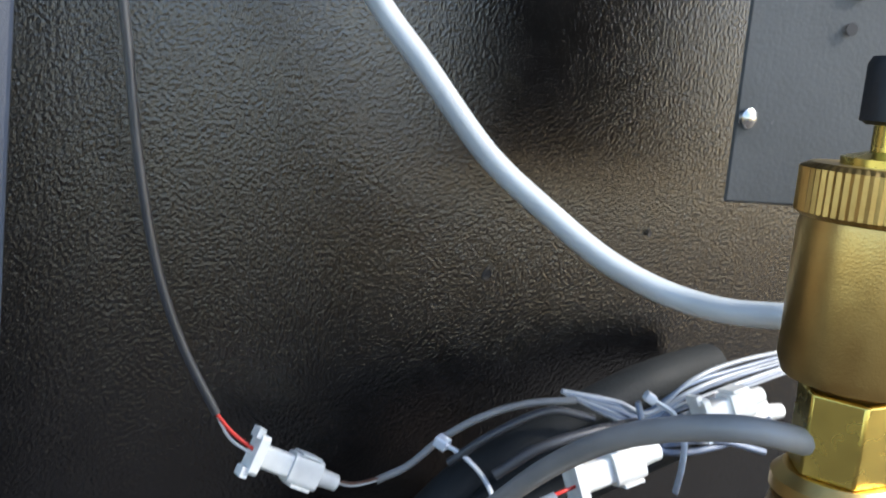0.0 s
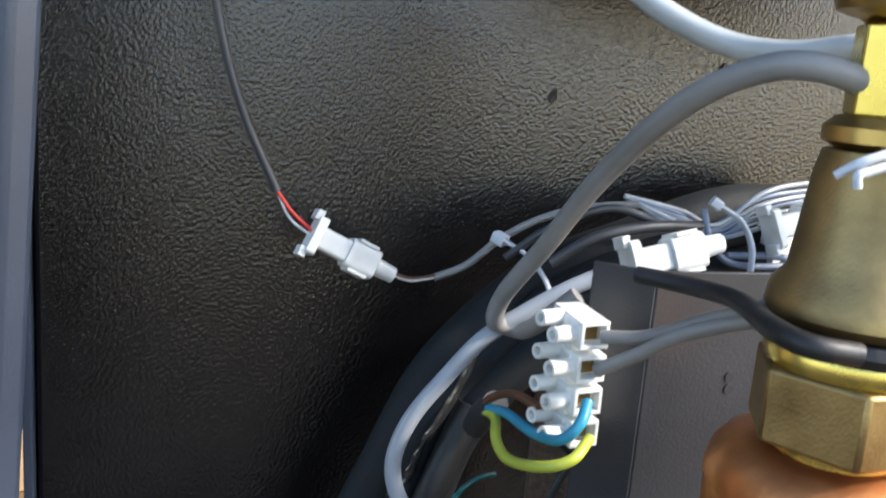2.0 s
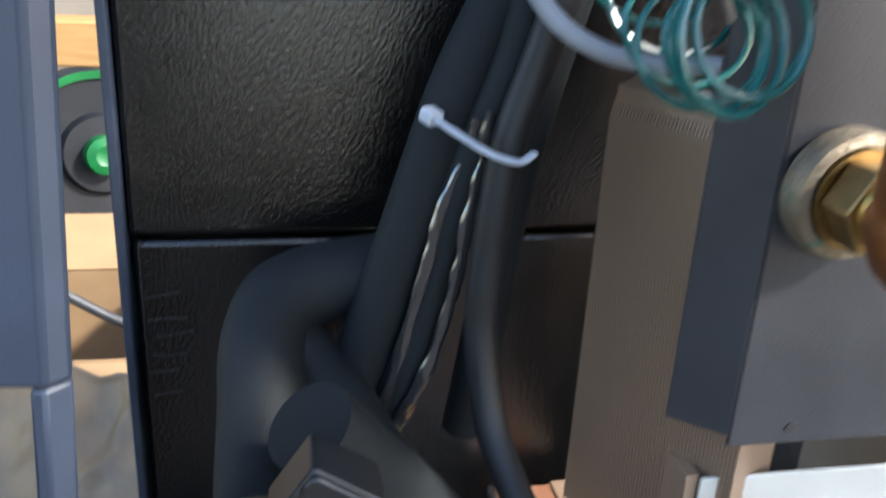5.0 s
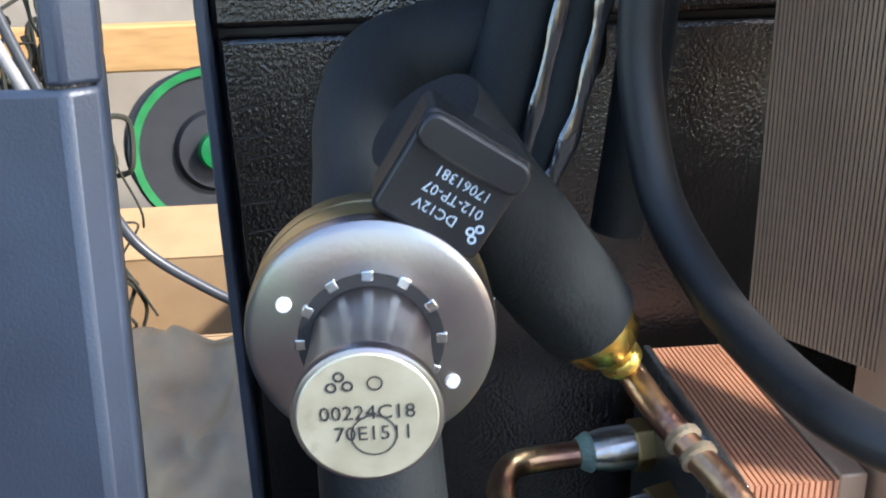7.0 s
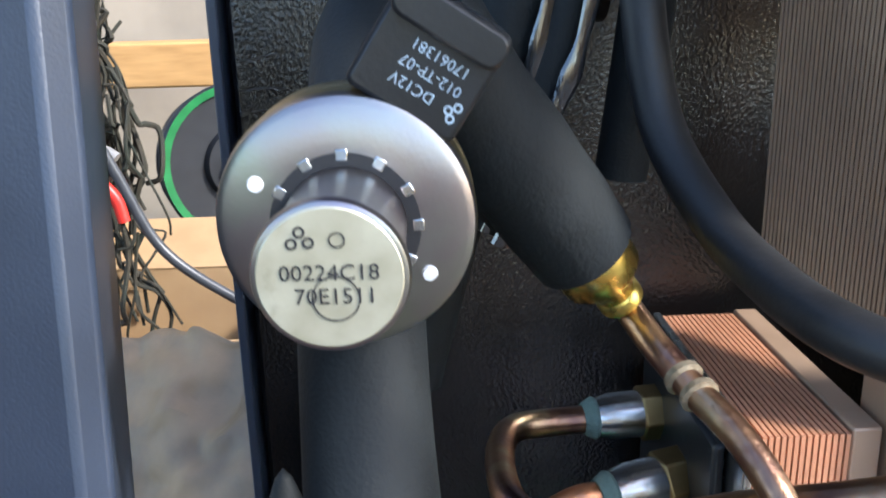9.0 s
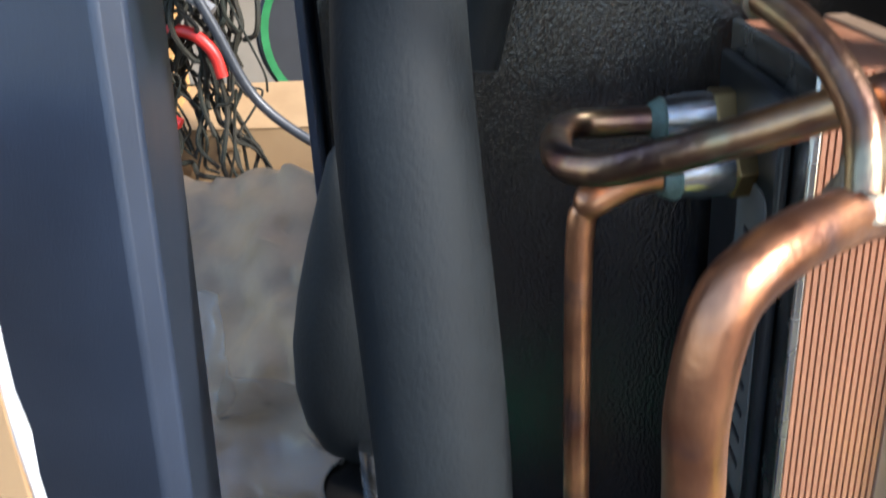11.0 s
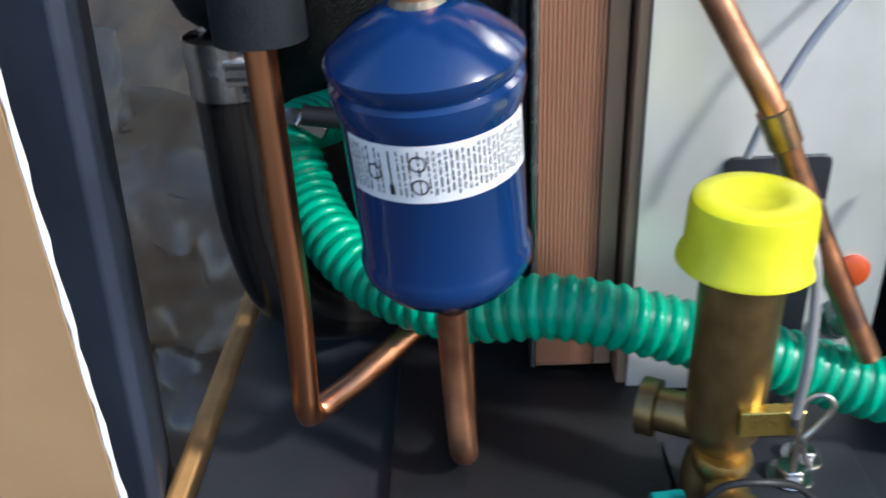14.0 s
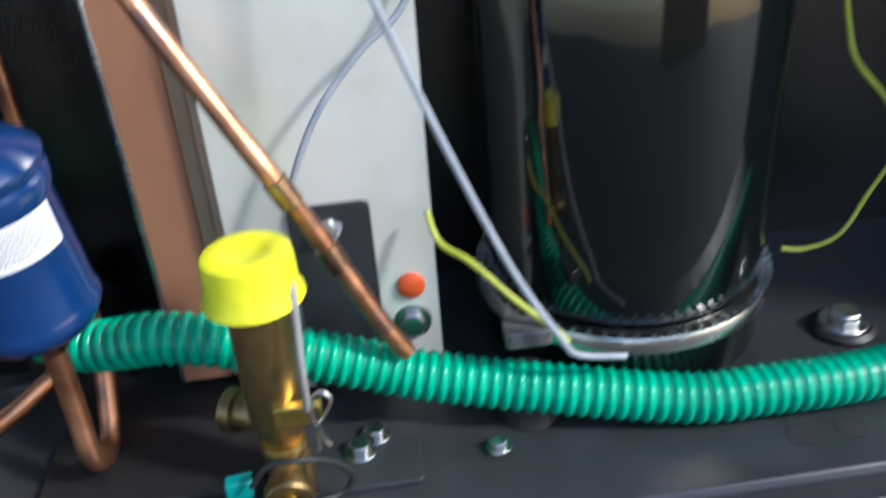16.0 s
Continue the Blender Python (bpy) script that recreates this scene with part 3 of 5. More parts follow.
# elbow of thick insulation
foam_tube("insulated_elbow", [(0.2350, 0.4560, 0.4690), (0.1889, 0.4520, 0.4653), (0.1662, 0.4500, 0.4622), (0.1478, 0.4420, 0.4560), (0.1400, 0.4250, 0.4423), (0.1394, 0.4000, 0.4236), (0.1383, 0.3700, 0.4000), (0.1385, 0.3420, 0.3700), (0.1400, 0.3180, 0.3350), (0.1426, 0.2986, 0.3002), (0.1489, 0.2775, 0.2256), (0.1500, 0.2725, 0.1900), (0.1502, 0.2713, 0.1484)], 0.0203, "thick black foam elbow bending down and forward over an upright pipe", wob=0.02)
foam_tube("insulated_pipe", [(0.1480, 0.4360, 0.4380), (0.1610, 0.4280, 0.4270), (0.1747, 0.4100, 0.4151), (0.1840, 0.3900, 0.4050), (0.1950, 0.3720, 0.3980)], 0.0185, "black foam-insulated branch leaving the elbow", wob=0.03)
hose("black_pipe", [(0.2800, 0.4000, 0.6500), (0.2633, 0.3940, 0.6142), (0.2520, 0.3950, 0.5770), (0.2450, 0.3950, 0.5530), (0.2410, 0.3950, 0.5270), (0.2380, 0.3950, 0.4870), (0.2380, 0.3930, 0.4560), (0.2430, 0.3800, 0.4170), (0.2525, 0.3500, 0.3910), (0.2600, 0.3180, 0.3800), (0.2680, 0.2880, 0.3760), (0.2850, 0.2700, 0.3740), (0.3200, 0.2550, 0.3730)], 0.0078, M_RUBBER, "smooth black flexible pipe running down beside the bundle and sweeping round", "pipe", seg=20)

# ---- grey flexes ----
hose("grey_flex", [(0.3415, 0.2250, 0.7970), (0.3335, 0.2220, 0.8049), (0.3222, 0.2220, 0.8131), (0.3076, 0.2240, 0.8176), (0.2968, 0.2320, 0.8173), (0.2893, 0.2500, 0.8099), (0.2862, 0.2750, 0.7956), (0.2830, 0.3050, 0.7721), (0.2808, 0.3350, 0.7441), (0.2748, 0.3580, 0.7184), (0.2746, 0.3660, 0.7039), (0.2830, 0.3680, 0.6998), (0.2889, 0.3620, 0.7010), (0.2931, 0.3450, 0.7140), (0.2998, 0.3400, 0.7225)], 0.0040, M_CABLE_G, "grey flexible cable arching from the brass vent", n=12)
hose("grey_flex", [(0.3248, 0.3600, 0.7278), (0.3079, 0.3620, 0.7200), (0.2897, 0.3660, 0.7083), (0.2716, 0.3700, 0.6944), (0.2563, 0.3710, 0.6767), (0.2418, 0.3720, 0.6568), (0.2355, 0.3730, 0.6364), (0.2392, 0.3710, 0.6185), (0.2513, 0.3660, 0.6021), (0.2684, 0.3600, 0.5927), (0.2853, 0.3550, 0.5898), (0.3019, 0.3500, 0.5902), (0.3086, 0.3450, 0.5908)], 0.0038, M_CABLE_LG, "light grey flexible cable looping beside the bundle", n=12)

# ---- dark folded channel and what it carries ----
ch = thing("channel_plate", "dark grey folded sheet-metal channel with small holes", "channel")
CX0, CX1, CY = 0.3135, 0.52, 0.303
part("front_plate", B((CX0, CY, 0.4545), (CX1, CY + 0.002, 0.742)), M_SHEET, ch, bevel=0.0006)
part("side_flange", prism([(CX0 - 0.019, CY + 0.016), (CX0 - 0.0005, CY), (CX0 + 0.0005, CY + 0.002), (CX0 - 0.018, CY + 0.018)], 0.459, 0.742), M_SHEET, ch, bevel=0.0006)
for q in ((0.3511, 0.3025, 0.6946), (0.3508, 0.3025, 0.6998), (0.3385, 0.3025, 0.4617)):
    part("hole", lathe([(0, 0), (0.0021, 0), (0.0021, 0.0006), (0, 0.0006)], along((q[0], 0.303, q[2]), (q[0], -1, q[2])), seg=16), M_INK, ch, "small dark hole")
# brown plate block behind the channel, turned frontward to fit the camera's view
pk = thing("plate_block", "tall brown corrugated plate-edge block, copper tinted", "heat exchanger")
PKL, PKR = Vector((0.2980, 0.4200, 0)), Vector((0.3450, 0.3400, 0))
pk_w = (PKR - PKL).length
pk.matrix_world = Matrix.Translation(PKL) @ pose(0, 0, 0, 0, 0, math.degrees(math.atan2(PKR.y - PKL.y, PKR.x - PKL.x)))
part("core", B((0.001, 0.0022, 0.345), (pk_w - 0.001, 0.030, 0.5700)), M_FIN_BR, pk)
PK_M = Matrix(((0, 0, 1, 0), (1, 0, 0, 0), (0, 1, 0, 0), (0, 0, 0, 1)))
N_PK = 50
pk_bm = prism([(0, 0.345), (0, 0.556), (0.0025, 0.564), (0.009, 0.5705), (0.020, 0.5740), (0.034, 0.5745), (0.034, 0.345)], 0, pk_w / N_PK * 0.66, PK_M)
pk_first = part("plate_edge", pk_bm, M_FIN_BR, pk, smooth=False)
for i in range(1, N_PK):
    e_ = new("plate_edge", pk_first.data)
    e_.parent = pk
    e_.location.x = pk_w / N_PK * i
part("cover", B((0.0, 0.036, 0.50), (pk_w, 0.052, 0.655)), mat("speckled_brown_plate", (0.30, 0.21, 0.155), 0.45, 0.3, col2=(0.17, 0.115, 0.085), scale=220, bump=0.3, bscale=500, spots=(330, 0.6, (0.45, 0.36, 0.30))), pk, "speckled brown cover sheet", bevel=0.002)
# terminal block
tb = thing("terminal_block", "white nylon four-pole screw terminal block", "terminal block")
T0, T1 = Vector((0.2922, 0.2970, 0.7262)), Vector((0.2943, 0.3000, 0.6740))
tdir = (T1 - T0)
pitch = tdir.length / 4
tz = -tdir.normalized()
tx = (Vector((1, 0.05, 0)) - tz * tz.x).normalized()
tb.matrix_world = Matrix.Translation(T0) @ Matrix((tx, tz.cross(tx), tz)).transposed().to_4x4()
for i in range(4):
    zc = -pitch * (i + 0.5)
    pl = part("pole", B((-0.0125, 0.004, zc - pitch * 0.36), (-0.001, 0.021, zc + pitch * 0.36)), M_WHITE, tb, bevel=0.0006)
    for lo, hi in (((-0.0115, -0.001, zc + pitch * 0.28), (0.0, 0.022, zc + pitch * 0.40)), ((-0.0115, -0.001, zc - pitch * 0.40), (0.0, 0.022, zc - pitch * 0.28)), ((-0.0115, -0.001, zc - pitch * 0.28), (-0.0100, 0.004, zc + pitch * 0.28)), ((-0.0015, -0.001, zc - pitch * 0.28), (0.0, 0.004, zc + pitch * 0.28))):
        part("entry_wall", B(lo, hi), M_WHITE, pl, bevel=0.0003)
    part("clamp", B((-0.0085, 0.0028, zc - 0.0026), (-0.0030, 0.0039, zc + 0.0026)), M_BRASS_DARK, pl, "brass clamp inside the wire entry")
    for yy, dz in ((0.0045, -0.0005), (0.0150, 0.0022)):
        part("screw_barrel", lathe([(0, 0.007), (0.0016, 0.007), (0.0017, 0.0100), (0.0030, 0.0100), (0.0033, 0.0), (0.0, 0.0)], along((-0.012, yy, zc + dz), (-1.0, yy - 0.25, zc + dz + 0.10)), seg=20), M_WHITE, pl)
    if i < 3:
        part("web", B((-0.0115, 0.006, zc - pitch * 0.62), (-0.0045, 0.018, zc - pitch * 0.38)), M_WHITE, pl, bevel=0.0003)
hose("blue_wire", [(0.2847, 0.2920, 0.6962), (0.2794, 0.2860, 0.6901), (0.2742, 0.2900, 0.6826), (0.2725, 0.3100, 0.6768), (0.2709, 0.3350, 0.6742), (0.2684, 0.3550, 0.6681)], 0.0021, M_BLUEW, "light blue wire from the terminal block", "wire")
hose("yellow_green_wire", [(0.2873, 0.2920, 0.6818), (0.2770, 0.2840, 0.6776), (0.2672, 0.2880, 0.6736), (0.2616, 0.3050, 0.6686), (0.2629, 0.3220, 0.6688), (0.2686, 0.3400, 0.6700), (0.2689, 0.3560, 0.6670)], 0.0021, M_YG, "yellow-green earth wire from the terminal block", "wire")
hose("brown_wire", [(0.2746, 0.3100, 0.6865), (0.2713, 0.3300, 0.6845), (0.2687, 0.3450, 0.6768), (0.2684, 0.3580, 0.6667)], 0.0018, M_BROWNW, "brown wire behind the terminal block", "wire")
hose("black_wire", [(0.2894, 0.3300, 0.6654), (0.3028, 0.3350, 0.6530), (0.3018, 0.3400, 0.6401), (0.2973, 0.3450, 0.6219)], 0.0014, M_CABLE_D, "thin dark wire below the terminal block", "wire")
hose("dark_sheath", [(0.2723, 0.3500, 0.6715), (0.2726, 0.3620, 0.6636), (0.2772, 0.3850, 0.6466)], 0.006, M_CABLE_D, "dark stripped cable sheath end")
for pts in ([(0.2898, 0.2970, 0.7189), (0.3017, 0.2850, 0.7228), (0.3111, 0.2650, 0.7351), (0.3219, 0.2500, 0.7438), (0.3414, 0.2350, 0.7496)], [(0.2893, 0.2970, 0.7061), (0.2982, 0.2850, 0.7163), (0.3055, 0.2680, 0.7295), (0.3187, 0.2500, 0.7393), (0.3249, 0.2350, 0.7409)]):
    hose("dark_flex", pts, 0.0026, M_CABLE_G, "dark grey cable from the terminal block to the sensor pocket")
hose("black_flex", [(0.2940, 0.2850, 0.7454), (0.3050, 0.2680, 0.7457), (0.3054, 0.2450, 0.7477), (0.2878, 0.2050, 0.7518), (0.2872, 0.1900, 0.7519), (0.2993, 0.1870, 0.7504)], 0.0031, M_RUBBER, "black cable tied round the brass fitting")

# white plug cluster on the bundle, with folded wires
plug_pair((0.3411, 0.3750, 0.7269), (0.3886, 0.3750, 0.7387), (0, -1, 0.3), 0.018, "white plug with red wire lying on the bundle")
plug_pair((0.4343, 0.4000, 0.7410), (0.4739, 0.4000, 0.7522), (0, -1, 0.3), 0.017, "white plug lying behind the brass fitting")
plug_pair((0.4506, 0.4200, 0.7309), (0.5106, 0.4200, 0.7315), (0, -1, 0.4), 0.017, "white plug among folded grey wires")
hose("red_lead", [(0.3176, 0.3750, 0.7157), (0.3286, 0.3700, 0.7240), (0.3454, 0.3720, 0.7273)], 0.0009, M_RED, "short red wire at a white plug", "wire")
for k in range(7):
    hose("folded_wire", [(0.3622, 0.4250, 0.7524), ((0.3937, 0.4200, 0.7414)[0], 0.42, (0.3937, 0.4200, 0.7414)[2] + 0.0016 * (k - 3)), ((0.4126, 0.4150, 0.7365)[0], 0.415 + 0.002 * (k % 3), (0.4126, 0.4150, 0.7365)[2] + 0.0012 * (k - 3)), ((0.4362, 0.4150, 0.7490)[0], 0.412 + 0.002 * (k % 2), (0.4362, 0.4150, 0.7490)[2] + 0.0032 * (k - 3)), ((0.4736, 0.4200, 0.7554)[0] + 0.004 * (k % 3), 0.42, (0.4736, 0.4200, 0.7554)[2] + 0.003 * (k - 3)), ((0.5355, 0.4300, 0.7611)[0], 0.43, (0.5355, 0.4300, 0.7611)[2] + 0.002 * (k - 3))], 0.0013, M_CABLE_BG if k % 2 else M_CABLE_LG, "thin blue-grey wire folded into a tied hank", "wire")
for pts in ([(0.4001, 0.4100, 0.7493), (0.4046, 0.4050, 0.7324), (0.4191, 0.4030, 0.7219), (0.4586, 0.4040, 0.7226), (0.4914, 0.4080, 0.7328)], [(0.4138, 0.4040, 0.7264), (0.4497, 0.4030, 0.7258), (0.4852, 0.4020, 0.7160)]):
    hose("folded_wire", pts, 0.0018, M_CABLE_BG, "thin blue-grey wire folded into a tied hank", "wire")
cable_tie([(0.4050, 0.4050, 0.7524), (0.4168, 0.4000, 0.7448), (0.4236, 0.3980, 0.7315), (0.4248, 0.3980, 0.7159), (0.4243, 0.4000, 0.6993)], 0.0026, "pale nylon cable tie hanging from the wire hank", 0.006)
hose("black_flex", [(0.3000, 0.4250, 0.7184), (0.3186, 0.4150, 0.7365), (0.3475, 0.4120, 0.7476), (0.3737, 0.4100, 0.7419)], 0.0022, M_CABLE_D, "thin black cable lying along the bundle")
hose("black_flex", [(0.3134, 0.4000, 0.7218), (0.3336, 0.3950, 0.7360), (0.3607, 0.3950, 0.7418), (0.3929, 0.4000, 0.7422)], 0.0028, M_CABLE_D, "thin black cable lying along the bundle")

# ---- brass air vent on its fitting, above the copper vessel ----
AX, AY = 0.3295, 0.221
vent = thing("air_vent", "brass automatic air vent with black cap and knurled ring", "air vent")
vent.location = (AX, AY, 0)
part("cap", lathe([(0, 0.923), (0.0085, 0.923), (0.0095, 0.921), (0.0095, 0.906), (0.0075, 0.905), (0, 0.905)], seg=28), M_RUBBER, vent, "black ribbed plastic cap")
part("spindle", lathe([(0, 0.905), (0.0055, 0.905), (0.0055, 0.898), (0.0125, 0.896), (0.0125, 0.894), (0, 0.894)], seg=30), M_BRASS_BRIGHT, vent)
kn = bmesh.new()
ring = []
for z, k in ((0.894, 0.9), (0.8925, 1.0), (0.8805, 1.0), (0.879, 0.93)):
    ring.append([kn.verts.new((0.0222 * k * (1 + (0.018 if i % 2 else -0.006) * (k == 1.0)) * math.cos(2 * math.pi * i / 120), 0.0222 * k * (1 + (0.018 if i % 2 else -0.006) * (k == 1.0)) * math.sin(2 * math.pi * i / 120), z)) for i in range(120)])
for a, b in zip(ring, ring[1:]):
    for i in range(120):
        kn.faces.new((a[i], a[(i + 1) % 120], b[(i + 1) % 120], b[i]))
kn.faces.new(ring[0])
part("knurled_ring", kn, M_BRASS, vent, smooth=False)
part("body", lathe([(0, 0.879), (0.0205, 0.879), (0.0210, 0.876), (0.0210, 0.838), (0.0195, 0.834), (0.013, 0.832), (0.011, 0.8305), (0, 0.8305)], seg=48), M_BRASS, vent, "satin brass float chamber")
part("neck", prism(hexagon(0.0145), 0.806, 0.8305), M_BRASS_BRIGHT, vent, bevel=0.0008)
part("flange", lathe([(0, 0.806), (0.015, 0.806), (0.018, 0.803), (0.018, 0.799), (0.0145, 0.797), (0, 0.797)], seg=36), M_BRASS, vent)
fit_ = thing("brass_fitting", "large brass fitting between air vent and copper vessel", "pipe fitting")
fit_.location = (AX, AY, 0)
part("cone", lathe([(0, 0.7965), (0.017, 0.7965), (0.0185, 0.79), (0.0215, 0.762), (0.0255, 0.757), (0.0262, 0.751), (0.024, 0.748), (0, 0.748)], seg=44), M_BRASS_DARK, fit_)
part("seal_ring", lathe([(0.020, 0.7475), (0.0262, 0.7475), (0.0275, 0.7445), (0.0262, 0.7415), (0.020, 0.7415)], seg=40), M_RUBBER, fit_, "black rubber ring")
part("collar", lathe([(0, 0.741), (0.0235, 0.741), (0.0245, 0.738), (0.0235, 0.735), (0, 0.735)], seg=40), M_BRASS_BRIGHT, fit_)
part("hex_nut", prism(hexagon(0.0275), 0.7125, 0.7348), M_BRASS_DARK, fit_, bevel=0.0012)
part("lower_collar", lathe([(0, 0.7123), (0.019, 0.7123), (0.019, 0.700), (0, 0.700)], seg=36), M_BRASS_BRIGHT, fit_)
clip = hose("split_clip", [(0.2948, 0.2000, 0.7919), (0.2988, 0.1960, 0.7960), (0.3078, 0.1950, 0.7988), (0.3091, 0.1950, 0.7968), (0.3001, 0.1950, 0.7938), (0.2969, 0.1950, 0.7926), (0.2975, 0.1950, 0.7897)], 0.0012, M_TIE, "pale plastic clip on the brass fitting", "clip")

# ---- copper vessel ----
VX, VY, VR = 0.3355, 0.224, 0.0385
ves = thing("copper_vessel", "stained copper cylinder with domed ends", "vessel")
ves.location = (VX, VY, 0.003)
prof = [(0, 0.7085), (0.016, 0.7080), (0.028, 0.7055), (0.0345, 0.702), (0.0375, 0.698), (0.0388, 0.694), (0.0392, 0.690), (0.0375, 0.6885), (VR, 0.684), (VR, 0.570), (0.0372, 0.567), (0.0395, 0.565), (0.0392, 0.560), (0.036, 0.552), (0.028, 0.545), (0.014, 0.541), (0, 0.540)]
part("body", lathe(prof, seg=64), M_VESSEL, ves)
part("bottom_pipe", sweep(bent([Vector((-0.024, -0.012, 0.555)), Vector((-0.026, -0.014, 0.515)), Vector((-0.012, -0.012, 0.46)), Vector((-0.01, -0.01, 0.40))], 0.02), 0.0065, 14), M_RUBBER, ves, "dark wrapped pipe at the vessel's foot")
S0, S1 = Vector((0.2995, 0.2220, 0.6847)), Vector((0.2674, 0.2290, 0.6827))
stub = tagged(part("sensor_pocket", lathe([(0.0043, -0.002), (0.0050, 0.0), (0.0050, (S1 - S0).length), (0.0044, (S1 - S0).length), (0.0044, 0.006), (0, 0.006)], along(S0, S1), seg=24), M_COPPER), "bright copper sensor pocket soldered to the vessel", "pipe stub")
part("solder_joint", lathe([(0.0052, 0.001), (0.0062, 0.0), (0.0068, -0.002), (0.0075, -0.005), (0.005, -0.005)], along(S0, S1), seg=20), M_SOLDER, stub)
lab = thing("warning_sticker", "small white sticker with red border on the copper vessel", "sticker")


def curved_patch(cx, cy, r, a0, a1, z0, z1, n=16):
    bm = bmesh.new()
    cols = [(bm.verts.new((cx + r * math.cos(a0 + (a1 - a0) * i / n), cy + r * math.sin(a0 + (a1 - a0) * i / n), z0)), bm.verts.new((cx + r * math.cos(a0 + (a1 - a0) * i / n), cy + r * math.sin(a0 + (a1 - a0) * i / n), z1))) for i in range(n + 1)]
    for a, b in zip(cols, cols[1:]):
        bm.faces.new((a[0], b[0], b[1], a[1]))
    return bm


A0 = radians(229)
part("border", curved_patch(VX, VY, VR + 0.0004, A0, A0 + 0.62, 0.646, 0.6655), M_RED, lab)
part("paper", curved_patch(VX, VY, VR + 0.0007, A0 + 0.03, A0 + 0.59, 0.6472, 0.6643), M_LABEL, lab)
part("print_bar", curved_patch(VX, VY, VR + 0.0010, A0 + 0.20, A0 + 0.25, 0.651, 0.660), M_RED, lab)
part("print_bar", curved_patch(VX, VY, VR + 0.0010, A0 + 0.25, A0 + 0.34, 0.6545, 0.6565), M_RED, lab)

# capillary sensor and its coil
hose("capillary_tube", [(0.2673, 0.2290, 0.6830), (0.2605, 0.2260, 0.6822), (0.2558, 0.2240, 0.6761), (0.2542, 0.2220, 0.6654), (0.2575, 0.2210, 0.6548), (0.2633, 0.2200, 0.6454), (0.2695, 0.2200, 0.6377)], 0.0010, M_CAPTUBE, "bright bent capillary wire in the copper pocket", "capillary", n=10)
hose("sensor_bulb", [(0.2695, 0.2200, 0.6374), (0.2666, 0.2220, 0.6420), (0.2675, 0.2350, 0.6435), (0.2654, 0.2500, 0.6430), (0.2613, 0.2620, 0.6383), (0.2612, 0.2680, 0.6285), (0.2675, 0.2700, 0.6154)], 0.0011, M_CAPTUBE, "bright capillary wire running to the green coil", "capillary")
hose("spring_clip", [(0.2720, 0.2190, 0.6859), (0.2730, 0.2160, 0.6837), (0.2747, 0.2190, 0.6796), (0.2690, 0.2230, 0.6791), (0.2657, 0.2240, 0.6782), (0.2644, 0.2220, 0.6757), (0.2572, 0.2200, 0.6763), (0.2579, 0.2180, 0.6724)], 0.0008, M_CAPTUBE, "bent spring wire clip on the copper pocket", "clip")
coil = []
C4 = [Vector(p) for p in ((0.2684, 0.3450, 0.6259), (0.2753, 0.3320, 0.6153), (0.2769, 0.3200, 0.6097), (0.2725, 0.3000, 0.6054), (0.2705, 0.2850, 0.6046), (0.2719, 0.2620, 0.6151), (0.2623, 0.2520, 0.6154), (0.2609, 0.2580, 0.6103), (0.2606, 0.2620, 0.6116))]
RAD = (0.0205, 0.0225, 0.0225, 0.0225, 0.0205, 0.020, 0.0195, 0.0175, 0.016)
VR_ = (0.0135, 0.0125, 0.0145, 0.017, 0.017, 0.0155, 0.0185, 0.0185, 0.016)
for k in range(8 * 28):
    u = k / 28
    i = int(u)
    fr = u - i
    c = C4[i].lerp(C4[i + 1], fr)
    rx, rz = RAD[i] * (1 - fr) + RAD[i + 1] * fr, VR_[i] * (1 - fr) + VR_[i + 1] * fr
    a = 2 * math.pi * u + 1.2
    coil.append(c + Vector((rx * math.cos(a), 0.007 * math.sin(a + 0.8), rz * math.sin(a))))
tagged(part("capillary_coil", sweep(coil, 0.00125, 8), M_GREENCAP), "coiled dark green coated capillary tube", "coil")
hose("green_capillary", [(0.2973, 0.3450, 0.6219), (0.3022, 0.3450, 0.6351), (0.3082, 0.3450, 0.6482), (0.3033, 0.3450, 0.6576)], 0.0011, M_GREENCAP, "dark green capillary rising to the wiring", "capillary")

# brass union behind the vessel
un = thing("pipe_union", "large brass union nut with copper ring on the channel", "pipe fitting")
UC = (0.3352, 0.3000, 0.5571)
un.matrix_world = along((UC[0], 0.302, UC[2]), (UC[0] + 0.05, -1, UC[2]))
part("ring", lathe([(0.017, 0), (0.0225, 0), (0.0228, 0.006), (0.0215, 0.0095), (0.018, 0.0105), (0.0165, 0.006)], seg=44), M_SOLDER, un, "tarnished copper ring")
part("thread", lathe([(0, 0.004), (0.0172, 0.004), (0.0172, 0.012), (0, 0.012)], seg=40), M_BRASS_DARK, un)
part("nut", prism(hexagon(0.0162), 0.012, 0.026), M_BRASS_DARK, un, bevel=0.001)
part("inner_ring", lathe([(0.009, 0.026), (0.0125, 0.026), (0.012, 0.0285), (0.0085, 0.0285)], seg=30), M_BRASS, un)

# ---- expansion valve ----
ev = thing("expansion_valve", "electronic expansion valve with zinc-plated coil and black plug", "valve")
EC = Vector((0.1396, 0.2876, 0.4097))
ES = 1.072
ev.matrix_world = Matrix.Translation(EC) @ (Vector((-0.024, -1.0, -0.030)).to_track_quat("Z", "Y").to_matrix().to_4x4()) @ Matrix.Scale(ES, 4)
